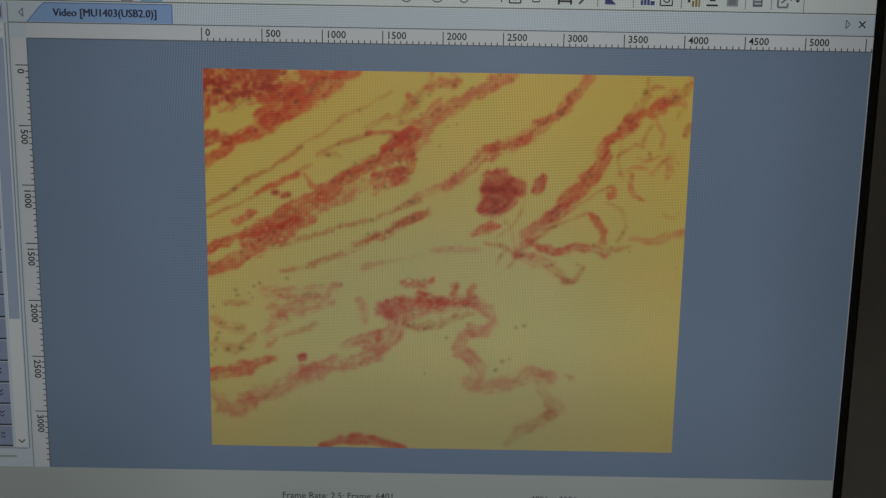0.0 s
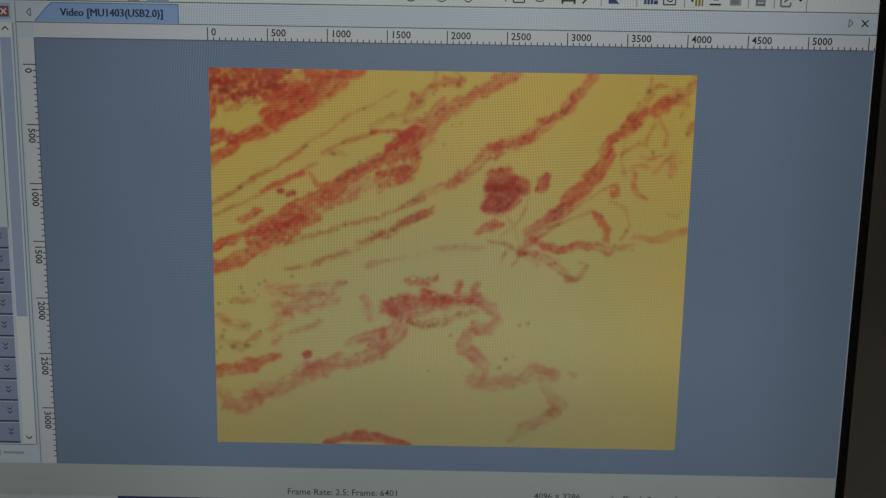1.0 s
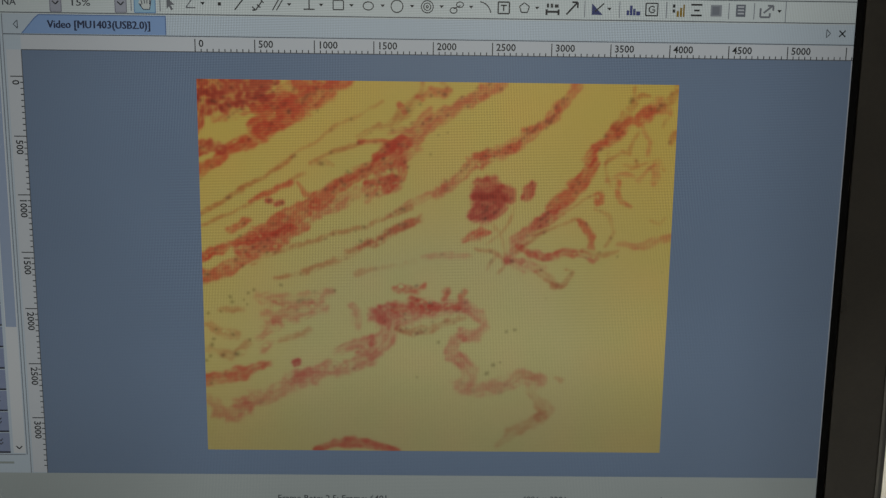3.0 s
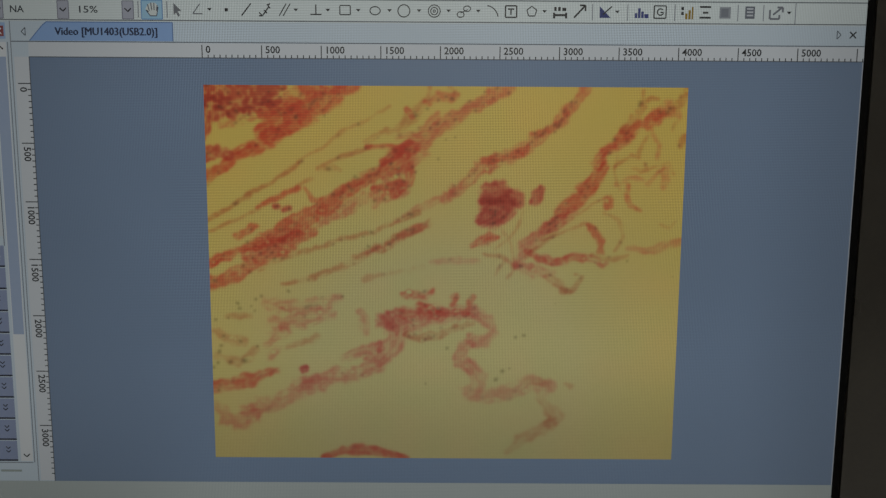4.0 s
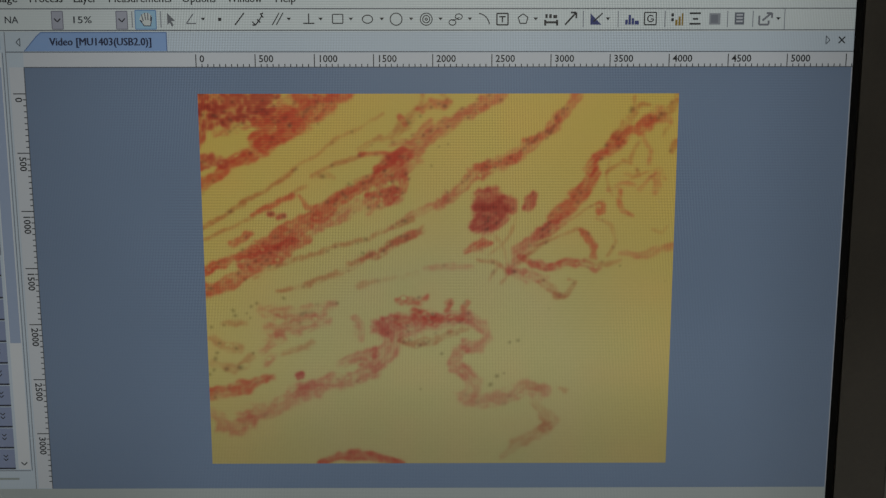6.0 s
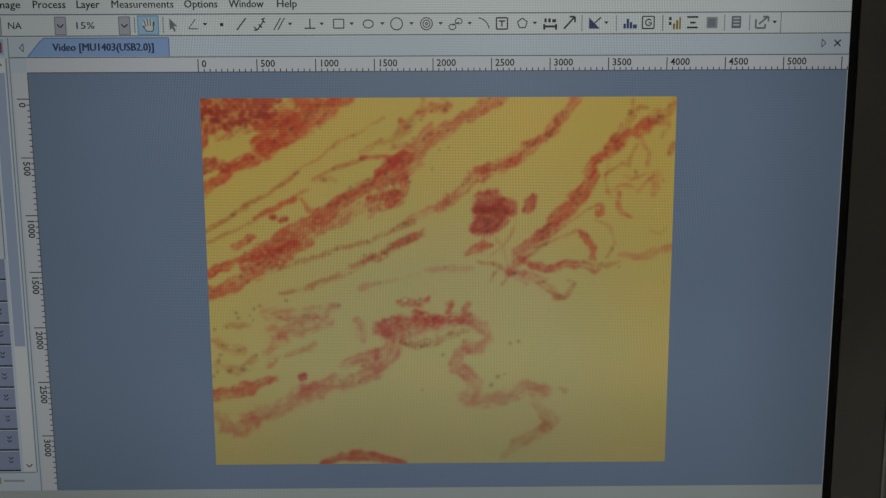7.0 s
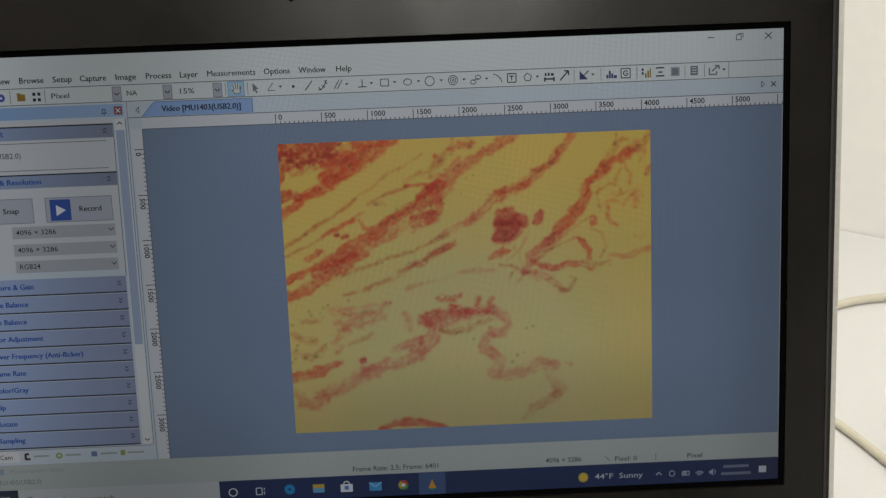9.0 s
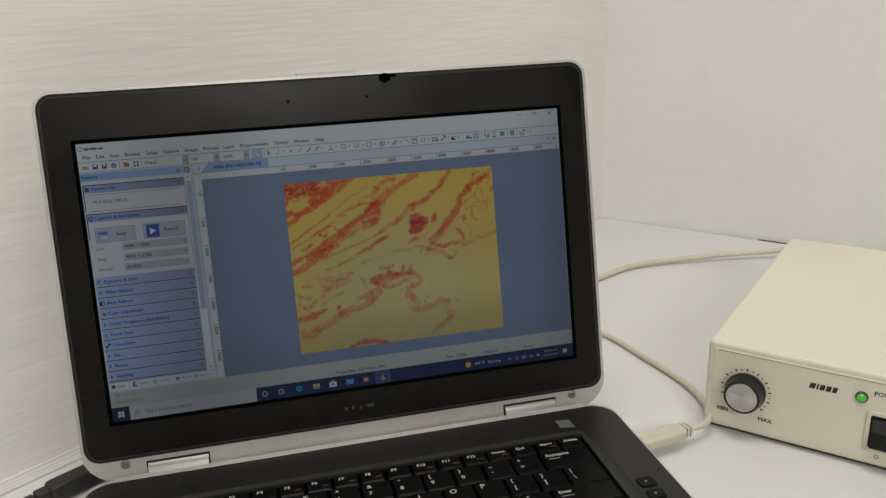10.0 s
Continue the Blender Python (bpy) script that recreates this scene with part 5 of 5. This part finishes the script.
def picture():
    """The picture as a fine flat mesh whose colours are the lit slide seen through its stain, with the panel's
    viewing-angle fading painted in.
    """
    n = (NX + 1) * (NY + 1)
    # washed-out middle and foot painted in, as the panel fades with viewing angle
    pale = np.exp(-((PU - 500) / 430) ** 2 - ((PV - 520) / 330) ** 2)
    pale = np.clip(pale + 0.6 * (PV / 802) ** 1.5, 0, 1)[..., None]
    ground = np.array((210, 182, 86.0)) * (1 - pale) + np.array((194, 186, 129.0)) * pale
    # lower part darkened in the colour, imitating the panel's falloff
    dim = np.clip((PV - 520) / 282, 0, 1)
    ground = ground * (1 - 0.12 * dim * dim * (3 - 2 * dim) + 0.03 * (N60 - 0.5) + 0.012 * (N5 - 0.5))[..., None]
    c = np.clip(ground / 255, 0, 1)
    c = ((c + 0.055) / 1.055) ** 2.4
    mist = np.clip(0.035 + 0.09 * (N60 - 0.55), 0, 1)[..., None] * np.array(STAIN["pink"])      # unevenly washed stain
    for k in range(3):
        STAINED[..., k] = soften(STAINED[..., k], 2)
    c = c * np.exp(-3.2 * (1 - np.exp(-np.maximum(STAINED, 0) / 3.2)) - mist)      # the stain cannot deepen without end
    x = (530 + PU * 0.6144 - 683) * PX
    y = (384 - 155.2 - PV * 0.6146) * PX
    co = np.stack([x, y, np.full_like(x, 2 * LAYER)], -1).reshape(-1, 3)
    idx = np.arange(n).reshape(NY + 1, NX + 1)
    faces = np.stack([idx[1:, :-1], idx[1:, 1:], idx[:-1, 1:], idx[:-1, :-1]], -1).reshape(-1, 4)
    me = bpy.data.meshes.new("tissue_picture")
    me.vertices.add(n), me.loops.add(faces.size), me.polygons.add(len(faces))
    me.vertices.foreach_set("co", co.ravel())
    me.loops.foreach_set("vertex_index", faces.ravel())
    me.polygons.foreach_set("loop_start", np.arange(0, faces.size, 4))
    me.update()
    attr = me.color_attributes.new("stain", "FLOAT_COLOR", "POINT")
    attr.data.foreach_set("color", np.concatenate([c.reshape(-1, 3), np.ones((n, 1))], 1).ravel())
    m = bpy.data.materials.new("stained_tissue_picture")
    m.use_nodes = True
    t = m.node_tree
    b = t.nodes["Principled BSDF"]
    b.inputs["Base Color"].default_value = (0.004, 0.004, 0.004, 1)
    b.inputs["Roughness"].default_value, b.inputs["Specular IOR Level"].default_value = 0.35, 0.12
    a = t.nodes.new("ShaderNodeAttribute")
    a.attribute_name = "stain"
    t.links.new(a.outputs["Color"], b.inputs["Emission Color"])
    t.links.new(painted_level(t, True), b.inputs["Emission Strength"])
    m.cycles.emission_sampling = "NONE"
    me.materials.append(m)
    return place("tissue_picture", me, display, "red-stained tissue section on a yellow ground")


picture()

# ---- power supply with a dial ----
supply = tagged(new("power_supply"), "cream metal microscope lamp power supply with a round dial", "power supply")
supply.matrix_basis = pose(0.2475, -0.0405, 0, 0, 0, math.degrees(math.atan2(-0.738, 0.675)))
SW, SD, SH = 0.21, 0.264, 0.069     # width along the front, depth, height
# dark plate put in for the shade in the gap below the case
part("gap_plate", box(0.002, 0.003, 0.0006, SW - 0.002, SD - 0.003, 0.0035), shoe_grey, supply, "dark plate filling the shaded gap under the case")
part("case", box(0, -0.0008, 0.003, SW, SD, SH, 0.003, 4), cream, supply, "cream enamelled metal case")
part("front_panel", box(0.0045, -0.0012, 0.0072, SW - 0.0045, 0.0035, SH - 0.0048, 0.0003, 1), cream, supply, "cream front panel")
part("panel_seam", box(0.008, -0.00145, SH - 0.0062, SW - 0.008, -0.0011, SH - 0.0057), seam_grey, supply)
FRONT = pose(0.0016, -0.0012, 0.0008, 90, 0, 0)      # x along the front, y up, z out
dial = tagged(part("dial", disc(0.0262, 0.0350, 0, 0.003, 0.0138, 40), knob_black, supply, "black and aluminium dial", at=FRONT))
knob = disc(0.0262, 0.0350, 0.003, 0.0112, 0.0134, 48, 0.0120)
part("knob", knob, knob_black, dial)
face = bmesh.new()       # turned face with fine concentric grooves
loops = [[face.verts.new((0.0262 + r * math.cos(2 * math.pi * k / 48), 0.0350 + r * math.sin(2 * math.pi * k / 48), z)) for k in range(48)] for r, z in [(0.0106, 0.0111)] + [(0.0104 - 0.000254 * i, 0.0115 + 0.00004 * (i % 2)) for i in range(40)]]
for a, b in zip(loops, loops[1:]):
    for k in range(48):
        face.faces.new((a[k], a[(k + 1) % 48], b[(k + 1) % 48], b[k]))
face.faces.new(loops[-1])
part("knob_face", face, knob_metal, dial, "spun aluminium face")
for i in range(21):
    a = radians(225 - 13.5 * i)
    r0, r1 = (0.0156, 0.0164) if i % 2 else (0.0153, 0.0172)
    tick = bmesh.new()
    d, n = Vector((math.cos(a), math.sin(a))), Vector((-math.sin(a), math.cos(a))) * 0.0005
    c = Vector((0.0262, 0.0350))
    pts = [c + d * r0 + n, c + d * r0 - n, c + d * r1 - n, c + d * r1 + n]
    slab([tuple(p) for p in pts], 0.0, 0.00012, bm=tick)
    part("scale_mark", tick, print_black, supply, at=FRONT)
words("printed_word", lettering("MIN", 0.0044, heavy=0.00025), print_black, supply, FRONT @ Matrix.Translation((0.0076, 0.0172, 0.0002)))
words("printed_word", lettering("MAX.", 0.0044, heavy=0.00025), print_black, supply, FRONT @ Matrix.Translation((0.0358, 0.0160, 0.0002)))
words("printed_word", lettering("POWER", 0.0042, bold=0.00008), print_black, supply, FRONT @ Matrix.Translation((0.1045, 0.0545, 0.0002)))
for x0, x1 in ((66.0, 69.6), (70.4, 71.6), (72.4, 75.4), (76.2, 79.2), (80.0, 82.8)):
    part("maker_mark", slab([mm(x0, 48.6), mm(x1, 48.6), mm(x1 + 0.8, 52.6), mm(x0 + 0.8, 52.6)], 0, 0.00015), print_black, supply, at=FRONT)
lamp = part("lamp_ring", disc(0.0978, 0.0503, 0, 0.0018, 0.0039, 28, 0.0035), shoe_grey, supply, at=FRONT)
part("green_lamp", disc(0.0978, 0.0503, 0.0016, 0.0030, 0.0031, 24, 0.0020), led_green, lamp, "lit green indicator")
sw = part("switch_frame", slab(round_outline(0.1022, 0.0138, 0.1302, 0.0422, 0.003), 0, 0.0014, 0.0005), cream, supply, at=FRONT)
part("switch_well", slab(round_outline(0.1048, 0.0166, 0.1276, 0.0396, 0.001, 3), 0.0013, 0.0017), gasket_black, sw)
rocker = bmesh.new()
prof = [(0.0182, 0.0015), (0.0182, 0.0062), (0.0282, 0.003), (0.0382, 0.0036), (0.0382, 0.0015)]
ends = [[rocker.verts.new((x, y, z)) for y, z in prof] for x in (0.1062, 0.1262)]
for i in range(len(prof)):
    rocker.faces.new((ends[0][i], ends[0][(i + 1) % 5], ends[1][(i + 1) % 5], ends[1][i]))
rocker.faces.new(ends[0]), rocker.faces.new(ends[1][::-1])
part("rocker", rocker, rocker_black, sw)
ring = frame_plate([(0.1108 + 0.0014 * math.cos(a * 0.5236), 0.0098 + 0.0014 * math.sin(a * 0.5236)) for a in range(12)], [(0.1108 + 0.0010 * math.cos(a * 0.5236), 0.0098 + 0.0010 * math.sin(a * 0.5236)) for a in range(12)], 0, 0.00015)
part("off_mark", ring, print_black, supply, at=FRONT)

# ---- cables ----
usb = tagged(new("usb_cable"), "cream usb cable plugged into the side of the laptop", "cable")
part("cord", tube([(0.10, 0.225, 0.003), (0.17, 0.19, 0.003), (0.236, 0.135, 0.003), (0.2570, 0.06, 0.003), (0.2645, 0.010, 0.0035), (0.2590, -0.025, 0.006), (0.2485, -0.0465, 0.0095), (0.2365, -0.0575, 0.0115), (0.2245, -0.0597, 0.0118)], 0.0024, 12), cable_cream, usb, smooth=True)
PLUG = pose(0.2240, -0.0597, 0.0118, 0, 0, -170)
plug = part("plug", merge(box(0.006, -0.0066, -0.0040, 0.042, 0.0066, 0.0040, 0.0024, 3), box(-0.001, -0.0042, -0.0034, 0.008, 0.0042, 0.0034, 0.001, 2)), cable_cream, usb, "moulded cream plug", at=PLUG)
for x in (0.0015, 0.0045):
    part("strain_rib", box(x - 0.0005, -0.0044, -0.0036, x + 0.0004, 0.0044, 0.0036, 0.0003, 1), cream_line, plug)
part("plug_shell", box(0.041, -0.006, -0.0022, 0.056, 0.006, 0.0022, 0.0003, 1), silver, plug)
lead = tagged(new("lamp_cable"), "cream lamp cable on the table running behind the power supply", "cable")
part("cord", tube([(0.05, 0.175, 0.0033), (0.16, 0.205, 0.0033), (0.258, 0.233, 0.0033), (0.303, 0.258, 0.0033), (0.355, 0.278, 0.004), (0.43, 0.274, 0.006), (0.50, 0.262, 0.008), (0.545, 0.247, 0.010), (0.60, 0.20, 0.006), (0.66, 0.16, 0.0033)], 0.0031, 12), cable_cream, lead, smooth=True)
charger = tagged(new("charger_cable"), "black charger cable with a chunky moulded plug behind the laptop", "cable")
part("plug", box(-0.029, -0.0068, 0.001, 0.026, 0.0068, 0.0145, 0.003, 3), plug_black, charger, at=pose(-0.181, 0.0125, 0, 0, 0, 35))
part("strain_relief", merge(merge(box(-0.037, -0.0050, 0.003, -0.028, 0.0050, 0.0125, 0.0015, 2), box(-0.043, -0.0042, 0.0035, -0.0375, 0.0042, 0.0115, 0.0012, 2)), box(-0.049, -0.0034, 0.0042, -0.0435, 0.0034, 0.0105, 0.001, 2)), plug_black, charger, at=pose(-0.181, 0.0125, 0, 0, 0, 35))
part("cord", tube([(-0.2185, -0.0135, 0.0075), (-0.236, -0.026, 0.005), (-0.262, -0.046, 0.0032), (-0.33, -0.10, 0.0032)], 0.003, 10), plug_black, charger, smooth=True)
